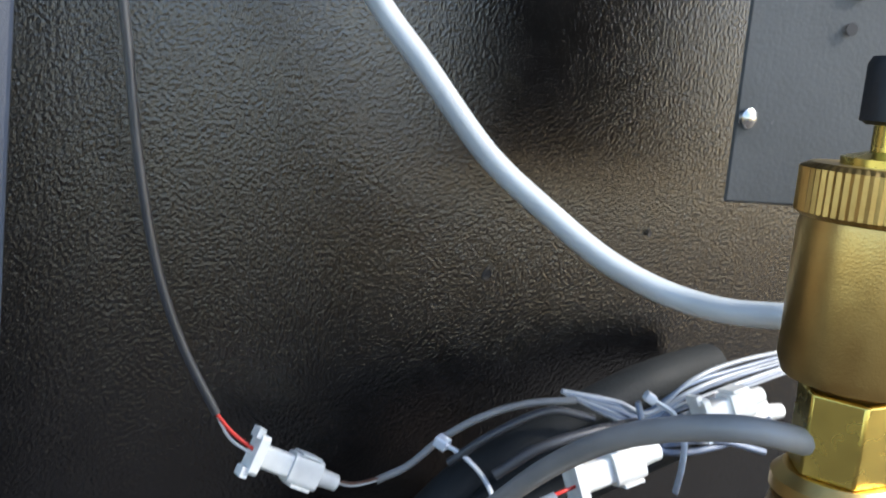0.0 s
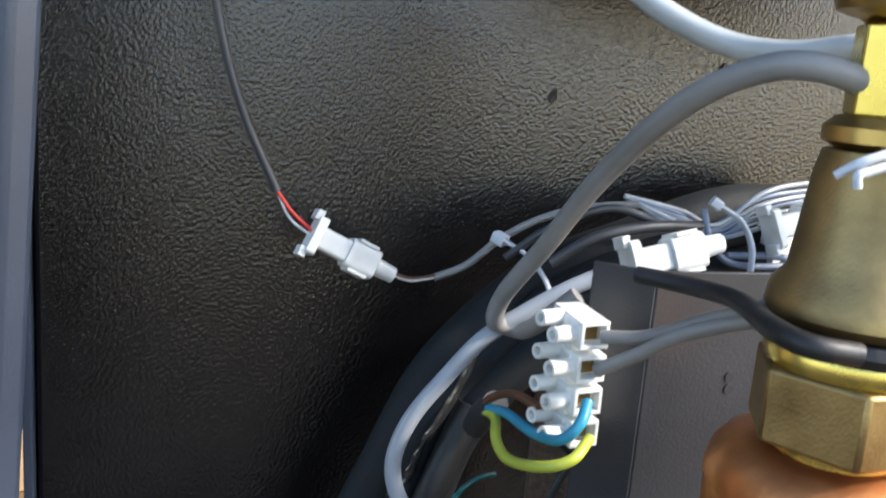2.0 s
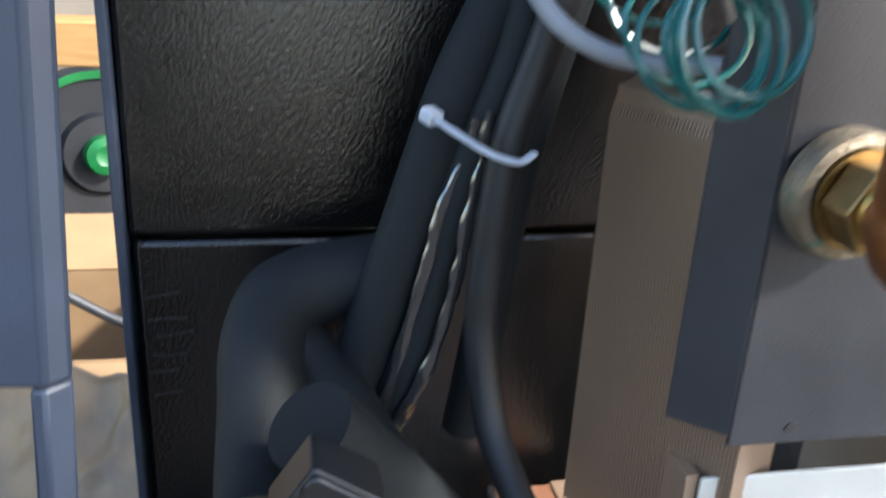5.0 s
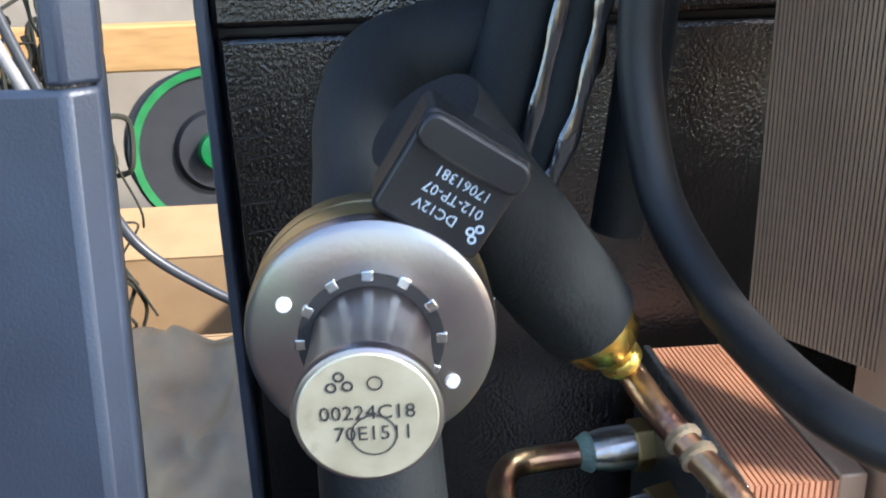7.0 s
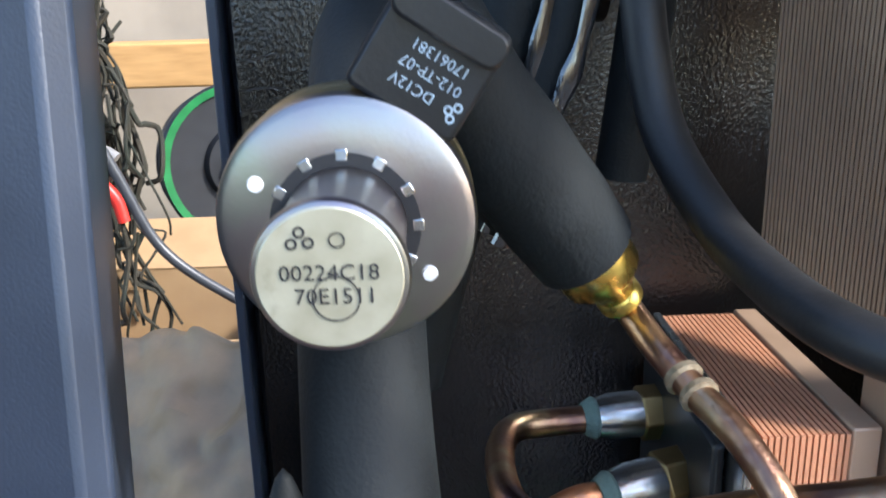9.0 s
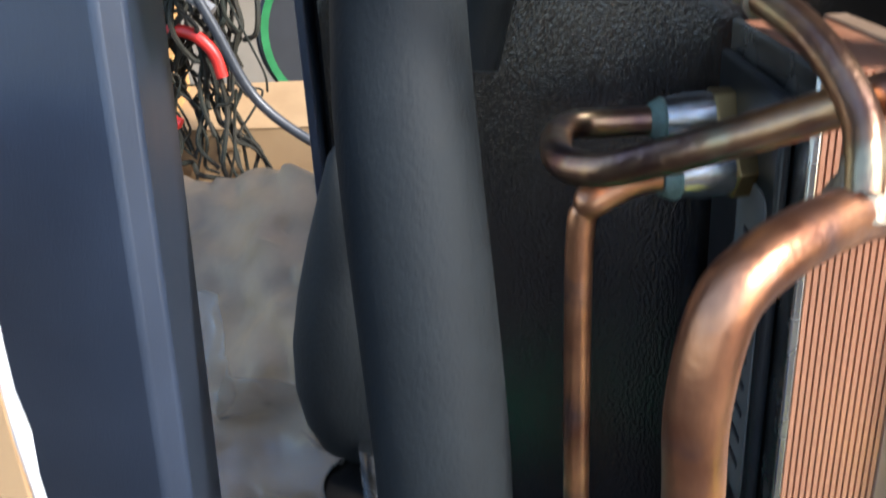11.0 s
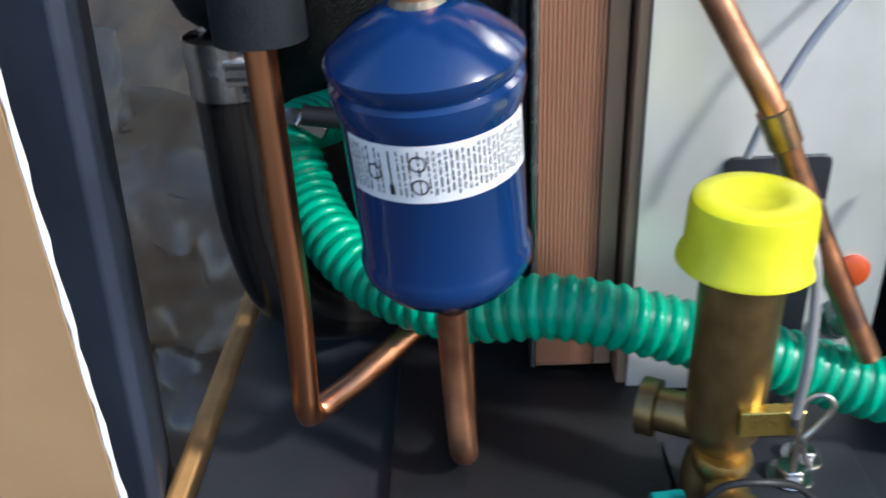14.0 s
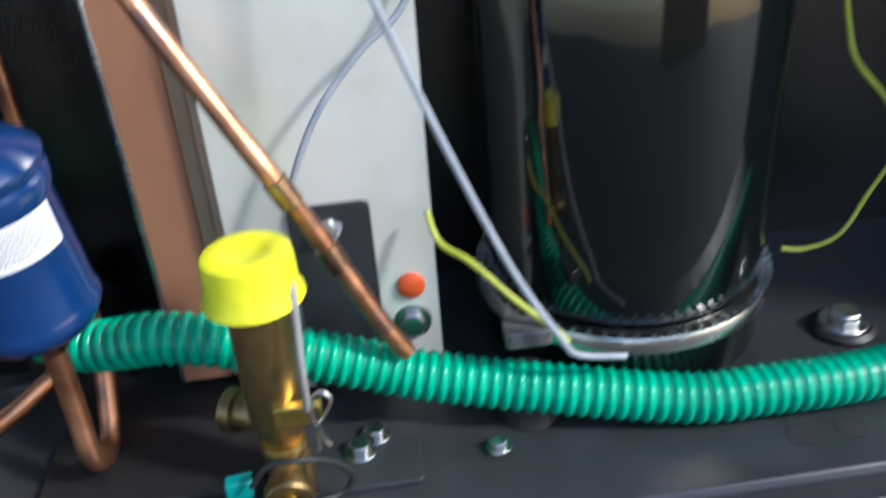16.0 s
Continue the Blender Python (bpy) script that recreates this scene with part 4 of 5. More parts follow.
# local z points out of the coil; local x, y span its face
stator = part("stator", lathe([(0.0150, -0.002), (0.0155, 0.0), (0.0275, 0.0), (0.0295, -0.0012), (0.0300, -0.003), (0.0300, -0.0215), (0.0285, -0.0235), (0, -0.0235), (0, -0.006), (0.0150, -0.006)], seg=72), M_ZINC, ev, "iridescent zinc-plated coil housing")
part("slot_ring", lathe([(0.0141, 0.0002), (0.0172, 0.0002), (0.0172, 0.0004), (0.0141, 0.0004)], seg=48), M_INK, stator, "dark gap round the can")
part("side_wall", lathe([(0.0301, -0.0045), (0.0303, -0.0055), (0.0303, -0.0125), (0.0298, -0.0130), (0.0298, -0.0136), (0.0303, -0.0142), (0.0303, -0.0205), (0.0300, -0.0212)], seg=72), M_ZINC_GOLD, stator, "gold-tinted side wall")
for k in range(12):
    a = 2 * math.pi * k / 12
    part("claw", B((0.0152, -0.0015, -0.0022), (0.0180, 0.0015, 0.0005), pose(0, 0, 0, 0, 0, math.degrees(a))), M_STEEL, stator, bevel=0.0004)
for a in (152, -32):
    part("rivet", lathe([(0, 0.0012), (0.0016, 0.0010), (0.0019, 0.0), (0, 0)], pose(0.0222 * math.cos(radians(a)), 0.0222 * math.sin(radians(a)), 0), seg=16), M_LABEL, stator)
can = part("motor_can", lathe([(0, 0.0335), (0.0142, 0.0335), (0.0152, 0.0330), (0.0157, 0.0315), (0.0155, 0.0300), (0.0146, 0.0285), (0.0140, 0.010), (0.0140, -0.006), (0, -0.006)], seg=56), M_ZINC, ev, "steel motor can with a printed end")
endcap = part("end_cap", lathe([(0, 0.0338), (0.0140, 0.0338), (0.0143, 0.0335), (0, 0.0332)], seg=48), mat("etched_end", (0.56, 0.54, 0.42), 0.45, 0.7, col2=(0.42, 0.39, 0.28), scale=90, spots=(60, 0.62, (0.24, 0.20, 0.12))), can)


def text_mesh(name, body, size, m, material, parent, label=""):
    cu = bpy.data.curves.new(name, "FONT")
    cu.body, cu.size, cu.extrude, cu.resolution_u = body, size, 0.00004, 2
    cu.align_x, cu.align_y = "CENTER", "CENTER"
    tmp = bpy.data.objects.new(name, cu)
    scene.collection.objects.link(tmp)
    bpy.context.view_layer.update()
    me = bpy.data.meshes.new_from_object(tmp.evaluated_get(bpy.context.evaluated_depsgraph_get()))
    bpy.data.objects.remove(tmp)
    me.materials.clear()
    me.materials.append(material)
    me.transform(m)
    ob = new(name, me)
    ob.parent = parent
    if label:
        ob["label"] = label
    return ob


text_mesh("print", "00224C18", 0.0046, pose(0.0, 0.0012, 0.0340), M_INK, can)
text_mesh("print", "70E1511", 0.0046, pose(0.001, -0.0036, 0.0340), M_INK, can)
for cx, cy in ((-0.0052, 0.0095), (-0.0068, 0.0072), (-0.0036, 0.0074)):
    part("printed_mark", lathe([(0.0007, 0), (0.0012, 0), (0.0012, 0.0001), (0.0007, 0.0001)], pose(cx, cy, 0.0339), seg=12), M_INK, can)
part("printed_mark", lathe([(0.0013, 0), (0.0016, 0), (0.0016, 0.0001), (0.0013, 0.0001)], pose(0.0018, 0.0078, 0.0339), seg=16), M_INK, can)
part("stamped_ring", lathe([(0.0044, 0), (0.0047, 0), (0.0047, 0.0001), (0.0044, 0.0001)], pose(0.001, -0.004, 0.0339), seg=28), M_INK, can)
# plug block, turned on the coil's rim
PM = pose(0.0200, 0.0365, -0.006, 0, 0, -33)
part("valve_body", lathe([(0, -0.0235), (0.012, -0.0235), (0.0135, -0.034), (0.0130, -0.046), (0, -0.046)], seg=32), M_TUBE_FOAM, ev, "foam-wrapped valve body")
plug = part("plug", prism(rounded(0.0275, 0.0270, 0.0022), -0.0155, 0.0045, PM), M_PLASTIC_B, ev, "black plug housing with pale blue printing", bevel=0.0012)
part("hood", prism(rounded(0.0275, 0.0085, 0.0035), 0.0046, 0.0078, PM @ pose(0, 0.009, 0)), M_PLASTIC_B, plug, bevel=0.001)
# the printing stands upside down on the plug
for k, s in enumerate(("DC12V", "012-TP-07", "17061381")):
    text_mesh("print", s, 0.0036, PM @ pose(0.002 - 0.0022 * (k == 0), -0.0068 + 0.0043 * k, 0.0047, 0, 0, 180), M_PRINT_W, plug)
for cx, cy in ((0.0092, -0.0070), (0.0108, -0.0055), (0.0105, -0.0085)):
    part("printed_mark", lathe([(0.0006, 0), (0.0011, 0), (0.0011, 0.0001), (0.0006, 0.0001)], PM @ pose(cx, cy, 0.0047), seg=10), M_PRINT_W, plug)
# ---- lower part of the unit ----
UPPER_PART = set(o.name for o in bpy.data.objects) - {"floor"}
# insulated outlet with brass end
V0, V1 = Vector((0.1623, 0.3650, 0.4400)), Vector((0.1956, 0.3840, 0.3936))
vd = (V1 - V0).normalized()
foam_tube("insulated_pipe", [V0 - vd * 0.02, V0, (V0 + V1) / 2, V1], 0.0152, "black foam sleeve on the valve's outlet", wob=0.04)
VL = (V1 - V0).length
brass_end = tagged(part("flare_nut", lathe([(0, 0.0), (0.0112, 0.0), (0.0118, 0.001), (0.0118, 0.0105), (0.0108, 0.0118), (0.0088, 0.0128), (0.0080, 0.0150), (0.0064, 0.0172), (0.0060, 0.0190), (0.0068, 0.0200), (0.0068, 0.0225), (0.0048, 0.0238), (0, 0.0238)], along(V1 - vd * 0.001, V1 + vd) @ Matrix.Diagonal((1.0, 1.0, 1.12, 1)), seg=36), M_BRASS_BRIGHT), "bright yellow brass reducer on the insulated outlet", "pipe fitting")
P0 = V1 + vd * 0.028
pipe_t = [P0, Vector((0.2161, 0.3780, 0.3653)), Vector((0.2236, 0.3660, 0.3574)), Vector((0.2308, 0.3540, 0.3510)), Vector((0.2357, 0.3430, 0.3435)), Vector((0.2388, 0.3340, 0.3349)), Vector((0.2383, 0.3270, 0.3274)), Vector((0.2375, 0.3230, 0.3201))]
hose("small_copper_pipe", pipe_t, 0.0043, M_COPPER_BURNT, "heat-tinted small copper pipe down to the brazed tee", "copper pipe")
for q in ((0.2212, 0.3700, 0.3600), (0.2242, 0.3655, 0.3569)):
    tagged(part("crimp_ring", lathe([(0.0042, -0.0016), (0.0053, -0.001), (0.0055, 0.001), (0.0042, 0.0016)], along(q, (0.2325, 0.3340, 0.3466)), seg=20), M_SOLDER), "grey brazed ring on the small copper pipe", "pipe joint", "pipe joints")

# upright copper pipe under the thick sleeve
SX, SY = 0.1445, 0.310
hose("copper_pipe", [(SX, SY, 0.225), (SX, SY, 0.10), (SX - 0.004, SY + 0.006, 0.04), (0.1380, 0.3330, 0.0246), (0.1619, 0.3450, 0.0365), (0.1930, 0.3700, 0.0526), (0.2137, 0.3900, 0.0393)], 0.0058, M_COPPER, "bright copper pipe bending at the base plate", "copper pipe", curve=False, bend=0.014)

# ---- brazed plate exchanger ----
hx = thing("plate_heat_exchanger", "copper-brazed plate heat exchanger standing on the base", "heat exchanger")
HX0, HX1, HY, HZ = 0.2475, 0.277, 0.3815, 0.335
part("end_plate", B((HX0 - 0.003, HY - 0.001, 0.012), (HX0, HY + 0.10, HZ)), M_STEEL, hx, "bright steel end plate", bevel=0.0008)
part("end_plate", B((HX1, HY + 0.001, 0.012), (HX1 + 0.009, HY + 0.10, HZ)), M_FIN_BR, hx, "dark brown end plate", bevel=0.0008)
part("core", B((HX0 + 0.0005, HY + 0.003, 0.013), (HX1 - 0.0005, HY + 0.10, HZ - 0.006)), M_FIN_CU, hx)
nfin = 15
for i in range(nfin):
    x = HX0 + 0.0004 + (HX1 - HX0 - 0.0008) * i / nfin
    part("plate_edge", prism([(x, HY), (x + 0.0013, HY), (x + 0.0013, HY + 0.098), (x, HY + 0.098)], 0.013, HZ - 0.001), M_FIN_CU, hx, smooth=False)
part("side_plate", B((HX0 - 0.0075, HY + 0.012, 0.02), (HX0 - 0.0035, HY + 0.095, HZ - 0.01)), M_PLASTIC_B, hx, "black side plate", bevel=0.0015)
lb = part("hand_label", prism(rounded(0.034, 0.115, 0.006), 0, 0.0006, Matrix.Translation((HX0 - 0.0078, HY + 0.034, 0.235)) @ Matrix(((0, 0, -1, 0), (1, 0, 0, 0), (0, 1, 0, 0), (0, 0, 0, 1)))), mat("grey_sticker", (0.16, 0.16, 0.15), 0.6, scale=60), hx, "grey paper label with scribbled lines")
for i in range(9):
    part("ink_bar", B((HX0 - 0.0090, HY + 0.022, 0.19 + 0.0105 * i), (HX0 - 0.0086, HY + 0.046 - 0.004 * (i % 3), 0.192 + 0.0105 * i)), M_INK, lb, smooth=False)


def nut_stub(at, to, r, label):
    th = thing("pipe_nut", label, "pipe nut", "exchanger connections")
    th.matrix_world = along(at, to)
    L = (Vector(to) - Vector(at)).length
    part("hex", prism(hexagon(r * 1.25), 0, L * 0.45), M_BRASS_DARK, th, bevel=0.0008)
    part("shoulder", lathe([(0, L * 0.45), (r * 1.05, L * 0.45), (r * 1.05, L * 0.75), (r * 0.85, L), (0, L)], seg=26), M_STEEL, th, "shiny nickel-plated shoulder")
    part("sealant", lathe([(r * 0.86, L * 0.92), (r * 0.95, L * 0.98), (r * 0.7, L * 1.1), (0, L * 1.1)], seg=22), mat("green_deposit", (0.15, 0.23, 0.20), 0.7, scale=200, bump=0.5, bscale=500), th, "pale green corrosion at the joint")


nut_stub((0.2474, 0.4550, 0.3052), (0.2142, 0.4520, 0.3047), 0.0085, "tarnished brass nut with nickel shoulder")
nut_stub((0.2460, 0.4250, 0.2966), (0.2123, 0.4150, 0.2953), 0.0085, "tarnished brass nut with nickel shoulder, lower one")
hose("copper_pipe", [(0.2162, 0.4520, 0.3046), (0.1970, 0.4500, 0.3045), (0.1836, 0.4440, 0.3057), (0.1769, 0.4250, 0.3064), (0.1773, 0.3950, 0.3077), (0.1867, 0.3780, 0.3098), (0.2007, 0.3680, 0.3155), (0.2183, 0.3580, 0.3236), (0.2355, 0.3500, 0.3314), (0.2534, 0.3380, 0.3406), (0.2739, 0.3250, 0.3520)], 0.0052, M_COPPER_BURNT, "iridescent burnt copper pipe making a hairpin turn", "copper pipe", n=14)
hose("copper_pipe", [(0.2132, 0.4150, 0.2953), (0.2015, 0.4130, 0.2948), (0.1882, 0.4120, 0.2880), (0.1865, 0.4165, 0.285), (0.1837, 0.4165, 0.25), (0.1837, 0.4165, 0.02)], 0.0049, M_COPPER_OLD, "upright stained copper pipe with a tight elbow", "copper pipe", n=14)
DX, DY = 0.2005, 0.2975
hose("copper_pipe", [(0.2931, 0.3450, 0.3132), (0.2585, 0.3350, 0.3146), (0.2413, 0.3280, 0.3149), (0.2253, 0.3150, 0.3153), (0.2111, 0.3030, 0.3125), (0.2033, 0.2970, 0.3051), (DX - 0.001, DY - 0.003, 0.285), (DX, DY, 0.26), (DX, DY, 0.222)], 0.0067, M_COPPER_OLD, "thick copper pipe bending down into the blue filter", "copper pipe", n=12)
bmc = lathe([(0.0066, 0.244), (0.0076, 0.2415), (0.0083, 0.2375), (0.0078, 0.235), (0.0084, 0.2335), (0.0078, 0.2325), (0.0066, 0.2325)], pose(DX, DY, 0), seg=32)
crumple(bmc, 0.0006, 260, 1)
tagged(part("solder_collar", bmc, M_SOLDER), "rough grey brazed bead above the blue filter", "pipe joint", "pipe joints")
tagged(part("pipe_socket", lathe([(0.0066, 0.2324), (0.0080, 0.2324), (0.0080, 0.2225), (0.0066, 0.2225)], pose(DX, DY, 0), seg=32), M_COPPER_OLD), "pinkish copper socket above the blue filter", "pipe joint", "pipe joints")
TE = Vector((0.2387, 0.3270, 0.3179))
bmj = lathe([(0.0042, 0.010), (0.0052, 0.006), (0.0075, 0.002), (0.009, -0.004), (0, -0.006)], along(TE, TE + Vector((0.0, 0.01, 0.06))), seg=22)
crumple(bmj, 0.0012, 200, 2)
tagged(part("solder_joint", bmj, M_SOLDER), "golden brazed lump at the pipe tee", "pipe joint", "pipe joints")


# ---- blue filter drier ----
fd = thing("filter_drier", "blue enamelled filter drier with white printed label", "filter drier")
FT, FB = Vector((DX, DY, 0.222)), Vector((DX + 0.006, DY + 0.013, 0.110))
fd.matrix_world = along(FB, FT)
FL = (FT - FB).length
R = 0.0325
part("body", lathe([(0, 0.0), (0.008, 0.0), (0.020, 0.002), (0.0285, 0.006), (0.0325, 0.012), (0.0330, 0.0165), (0.0322, 0.019), (R - 0.001, 0.021), (R - 0.001, FL - 0.036), (R + 0.0002, FL - 0.033), (R + 0.0010, FL - 0.029), (R + 0.0008, FL - 0.025), (R - 0.0008, FL - 0.0235), (R - 0.0004, FL - 0.022), (R + 0.0014, FL - 0.0195), (R + 0.0014, FL - 0.0165), (R - 0.001, FL - 0.0135), (0.022, FL - 0.0060), (0.0145, FL - 0.0018), (0.011, FL), (0, FL)], seg=72), M_BLUE, fd)
part("top_collar", lathe([(0.0078, FL + 0.002), (0.0098, FL), (0.0120, FL - 0.0022), (0.0095, FL - 0.004)], seg=28), M_SOLDER, fd, "green-grey solder ring")
inv = fd.matrix_world.inverted()
lv = inv @ Vector((0.1756, 0.2850, 0.1831))
lw = inv @ Vector((0.1916, 0.2780, 0.1646))
la = math.atan2(lv.y, lv.x)
LZ1, LZ0 = lv.z, lw.z - 0.003
sweep_a = 2.35
paper = part("label", curved_patch(0, 0, R - 0.0006, la, la + sweep_a, LZ0, LZ1, 40), M_LABEL, fd, "white label wrapped half round with dark print")


def mark(a0, a1, z0, z1):
    part("print_bar", curved_patch(0, 0, R - 0.0003, la + a0, la + a1, LZ0 + (LZ1 - LZ0) * z0, LZ0 + (LZ1 - LZ0) * z1, 4), M_INK, paper, smooth=False)


rng = random.Random(5)
a = 0.06
k = 0
while a < sweep_a - 0.08:
    if 0.50 < a < 0.64:
        a = 0.66
    if 0.30 < a < 0.44 or 0.78 < a < 0.98:
        a += 0.02
        k += 1
        if k % 2:
            continue
    z = 0.12 + rng.random() * 0.08
    top = 0.80 + rng.random() * 0.1
    while z < top:
        h = 0.05 + rng.random() * 0.14
        mark(a, a + 0.016, z, min(z + h, 0.92))
        z += h + 0.03
    a += 0.060
mark(0.565, 0.585, 0.30, 0.90)
part("arrow_head", curved_patch(0, 0, R - 0.0003, la + 0.548, la + 0.602, LZ0 + 0.14 * (LZ1 - LZ0), LZ0 + 0.32 * (LZ1 - LZ0), 4), M_INK, paper)
for a_, z_ in ((0.88, 0.70), (0.88, 0.30), (0.38, 0.5)):
    rr_ = 0.0030
    bm = bmesh.new()
    for q in range(20):
        t0, t1 = 2 * math.pi * q / 20, 2 * math.pi * (q + 1) / 20
        vs = []
        for t_, s_ in ((t0, 1), (t1, 1), (t1, 0.8), (t0, 0.8)):
            an = la + a_ + rr_ * s_ * math.cos(t_) / R
            vs.append(bm.verts.new(((R - 0.0003) * math.cos(an), (R - 0.0003) * math.sin(an), LZ0 + (LZ1 - LZ0) * z_ + rr_ * s_ * math.sin(t_))))
        bm.faces.new(vs)
    part("printed_ring", bm, M_INK, paper, smooth=False)
hose("copper_pipe", [FB + Vector((0, 0, 0.004)), FB + Vector((0.0005, 0.001, -0.05)), (0.2094, 0.3020, 0.0224), (0.2095, 0.3350, 0.0070), (0.2095, 0.3620, 0.0500), (0.2095, 0.3620, 0.1000)], 0.0062, M_COPPER_OLD, "stained copper pipe making a U-turn under the blue filter", "copper pipe", curve=False, bend=0.016)
tagged(part("solder_collar", lathe([(0.0062, 0.0), (0.0078, -0.002), (0.0076, -0.012), (0.0062, -0.014)], along(FB, FB + Vector((0, 0, 1))), seg=26), M_COPPER_BURNT), "burnt brazed collar under the blue filter", "pipe joint", "pipe joints")

# ---- drain trap with steel clamp, behind the sleeve ----
IE = Vector((0.1029, 0.4200, 0.2179))
tagged(part("insulation_end", lathe([(0, -0.034), (0.009, -0.032), (0.017, -0.025), (0.0215, -0.014), (0.0235, 0.0), (0.0225, 0.018), (0.0185, 0.037), (0.0130, 0.056), (0.0070, 0.074), (0.0030, 0.086), (0, 0.090)], Matrix.Translation(IE), seg=40), M_TUBE_FOAM), "rounded black foam end above the drain clamp", "pipe insulation", "insulated pipes")
CLX, CLY = 0.1100, 0.398
cl = thing("hose_clamp", "wide steel hose clamp with screw on a black hose", "hose clamp")
cl.location = (CLX, CLY, 0)
part("band", lathe([(0.0190, 0.162), (0.0195, 0.162), (0.0197, 0.164), (0.0192, 0.170), (0.0197, 0.186), (0.0195, 0.188), (0.0188, 0.188), (0.0185, 0.175)], seg=48), M_STEEL, cl, "shiny steel band")
part("slot_plate", B((0.002, -0.0212, 0.170), (0.014, -0.0185, 0.181)), M_STEEL, cl, bevel=0.0006)
for zz in (0.1725, 0.1775):
    part("slot", B((0.003, -0.0216, zz), (0.013, -0.0211, zz + 0.0018)), M_INK, cl, smooth=False)
hose("metal_stub", [(CLX + 0.002, CLY - 0.002, 0.205), (CLX + 0.002, CLY - 0.002, 0.170)], 0.0065, M_STEEL, "shiny steel tube end in the clamped hose", "pipe stub")
hose("black_hose", [(CLX, CLY, 0.186), (CLX, CLY, 0.14), (CLX + 0.001, CLY, 0.09), (CLX + 0.012, CLY + 0.004, 0.05), (CLX + 0.04, CLY + 0.03, 0.025), (CLX + 0.075, CLY + 0.07, 0.03)], 0.0182, M_GLOSS_HOSE, "thick glossy black drain hose bending on the base plate", "hose", seg=28)
hose("pipe_stub", [(0.1354, 0.4200, 0.1408), (0.1515, 0.4200, 0.1384), (0.1723, 0.4200, 0.1363)], 0.0052, M_RUBBER, "dull black pipe stub behind the blue filter", "pipe")


# ---- green ribbed hose ----
gh = thing("ribbed_hose", "green spiral-ribbed drain hose lying across the base", "hose")
gpath = smooth_path([(0.140, 0.49, 0.115), (0.1237, 0.4500, 0.1187), (0.1327, 0.4250, 0.0935), (0.1530, 0.3920, 0.0774), (0.1789, 0.3700, 0.0684), (0.2111, 0.3520, 0.0681), (0.2540, 0.3420, 0.0740), (0.2990, 0.3380, 0.0644), (0.3596, 0.3350, 0.0439), (0.4071, 0.3280, 0.0309), (0.5342, 0.3027, 0.0150), (0.5859, 0.2981, 0.0150), (0.6576, 0.2995, 0.0150), (0.7334, 0.3148, 0.0150), (0.8245, 0.3387, 0.0150)], 34)
dist = [0.0]
for a, b in zip(gpath, gpath[1:]):
    dist.append(dist[-1] + (b - a).length)
RIB = 0.0074
total = dist[-1]
npts = int(total / RIB * 10)
even = []
j = 0
for i in range(npts + 1):
    s = total * i / npts
    while j < len(dist) - 2 and dist[j + 1] < s:
        j += 1
    u = (s - dist[j]) / max(dist[j + 1] - dist[j], 1e-9)
    even.append(gpath[j].lerp(gpath[j + 1], u))
GR = 0.0138
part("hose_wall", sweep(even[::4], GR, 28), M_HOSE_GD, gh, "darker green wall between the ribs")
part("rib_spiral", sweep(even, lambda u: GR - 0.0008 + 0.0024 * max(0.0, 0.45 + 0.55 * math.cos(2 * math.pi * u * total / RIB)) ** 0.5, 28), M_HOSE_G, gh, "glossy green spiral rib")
gc = thing("hose_clip", "shiny steel worm-drive clip on the green hose", "hose clip")
CP = Vector((0.1236, 0.4520, 0.1205))
part("band", lathe([(0.0142, -0.005), (0.0150, -0.005), (0.0150, 0.005), (0.0142, 0.005)], along(CP, even[60]), seg=40), M_STEEL, gc)
LG = Vector((0.1362, 0.4380, 0.1285))
part("worm_housing", B((-0.008, -0.004, -0.004), (0.008, 0.004, 0.004), Matrix.Translation(LG) @ pose(0, 0, 0, 0, 35, 10)), M_STEEL, gc, bevel=0.0015)

# ---- brass valve with yellow cap ----
bv = thing("brass_valve", "brass service valve with a yellow dust cap", "valve")
BX, BY = 0.315, 0.291
bv.location = (BX, BY, 0)
cap = part("dust_cap", lathe([(0, 0.1495), (0.0085, 0.1495), (0.0100, 0.1505), (0.0130, 0.1515), (0.0195, 0.1515), (0.0215, 0.150), (0.0222, 0.147), (0.0228, 0.131), (0.0250, 0.1275), (0.0253, 0.1255), (0.0235, 0.1255), (0.0215, 0.130), (0, 0.130)], seg=56), M_YELLOW, bv, "bright yellow plastic dust cap")
part("tube_body", lathe([(0, 0.128), (0.0155, 0.128), (0.0155, 0.052), (0.0145, 0.047), (0.0120, 0.042), (0.0105, 0.038), (0, 0.038)], seg=44), M_BRASS_DARK, bv, "rough cast brass tube")
part("tab", B((0.000, -0.0185, 0.057), (0.0245, -0.0125, 0.0685)), M_BRASS_BRIGHT, bv, "flat machined brass tab", bevel=0.0006)
part("tab_hole", lathe([(0, 0), (0.0022, 0), (0.0022, 0.0004), (0, 0.0004)], along((0.0210, -0.0186, 0.063), (0.0210, -1, 0.063)), seg=14), M_INK, bv)
part("collar", lathe([(0, 0.038), (0.0115, 0.038), (0.0125, 0.035), (0.0115, 0.030), (0.0095, 0.026), (0, 0.026)], pose(0, -0.004, 0), seg=36), M_BRASS, bv)
part("foot", lathe([(0, 0.03), (0.011, 0.03), (0.013, 0.02), (0.013, 0.0), (0, 0.0)], pose(0, 0.004, 0), seg=30), M_BRASS_DARK, bv)
part("side_branch", lathe([(0, 0), (0.0095, 0), (0.0095, 0.02), (0.0125, 0.021), (0.0125, 0.028), (0, 0.028)], along((-0.004, 0.006, 0.045), (-0.05, 0.03, 0.043)), seg=30), M_BRASS_DARK, bv)
GP = Vector((0.001, -0.010, 0.021))
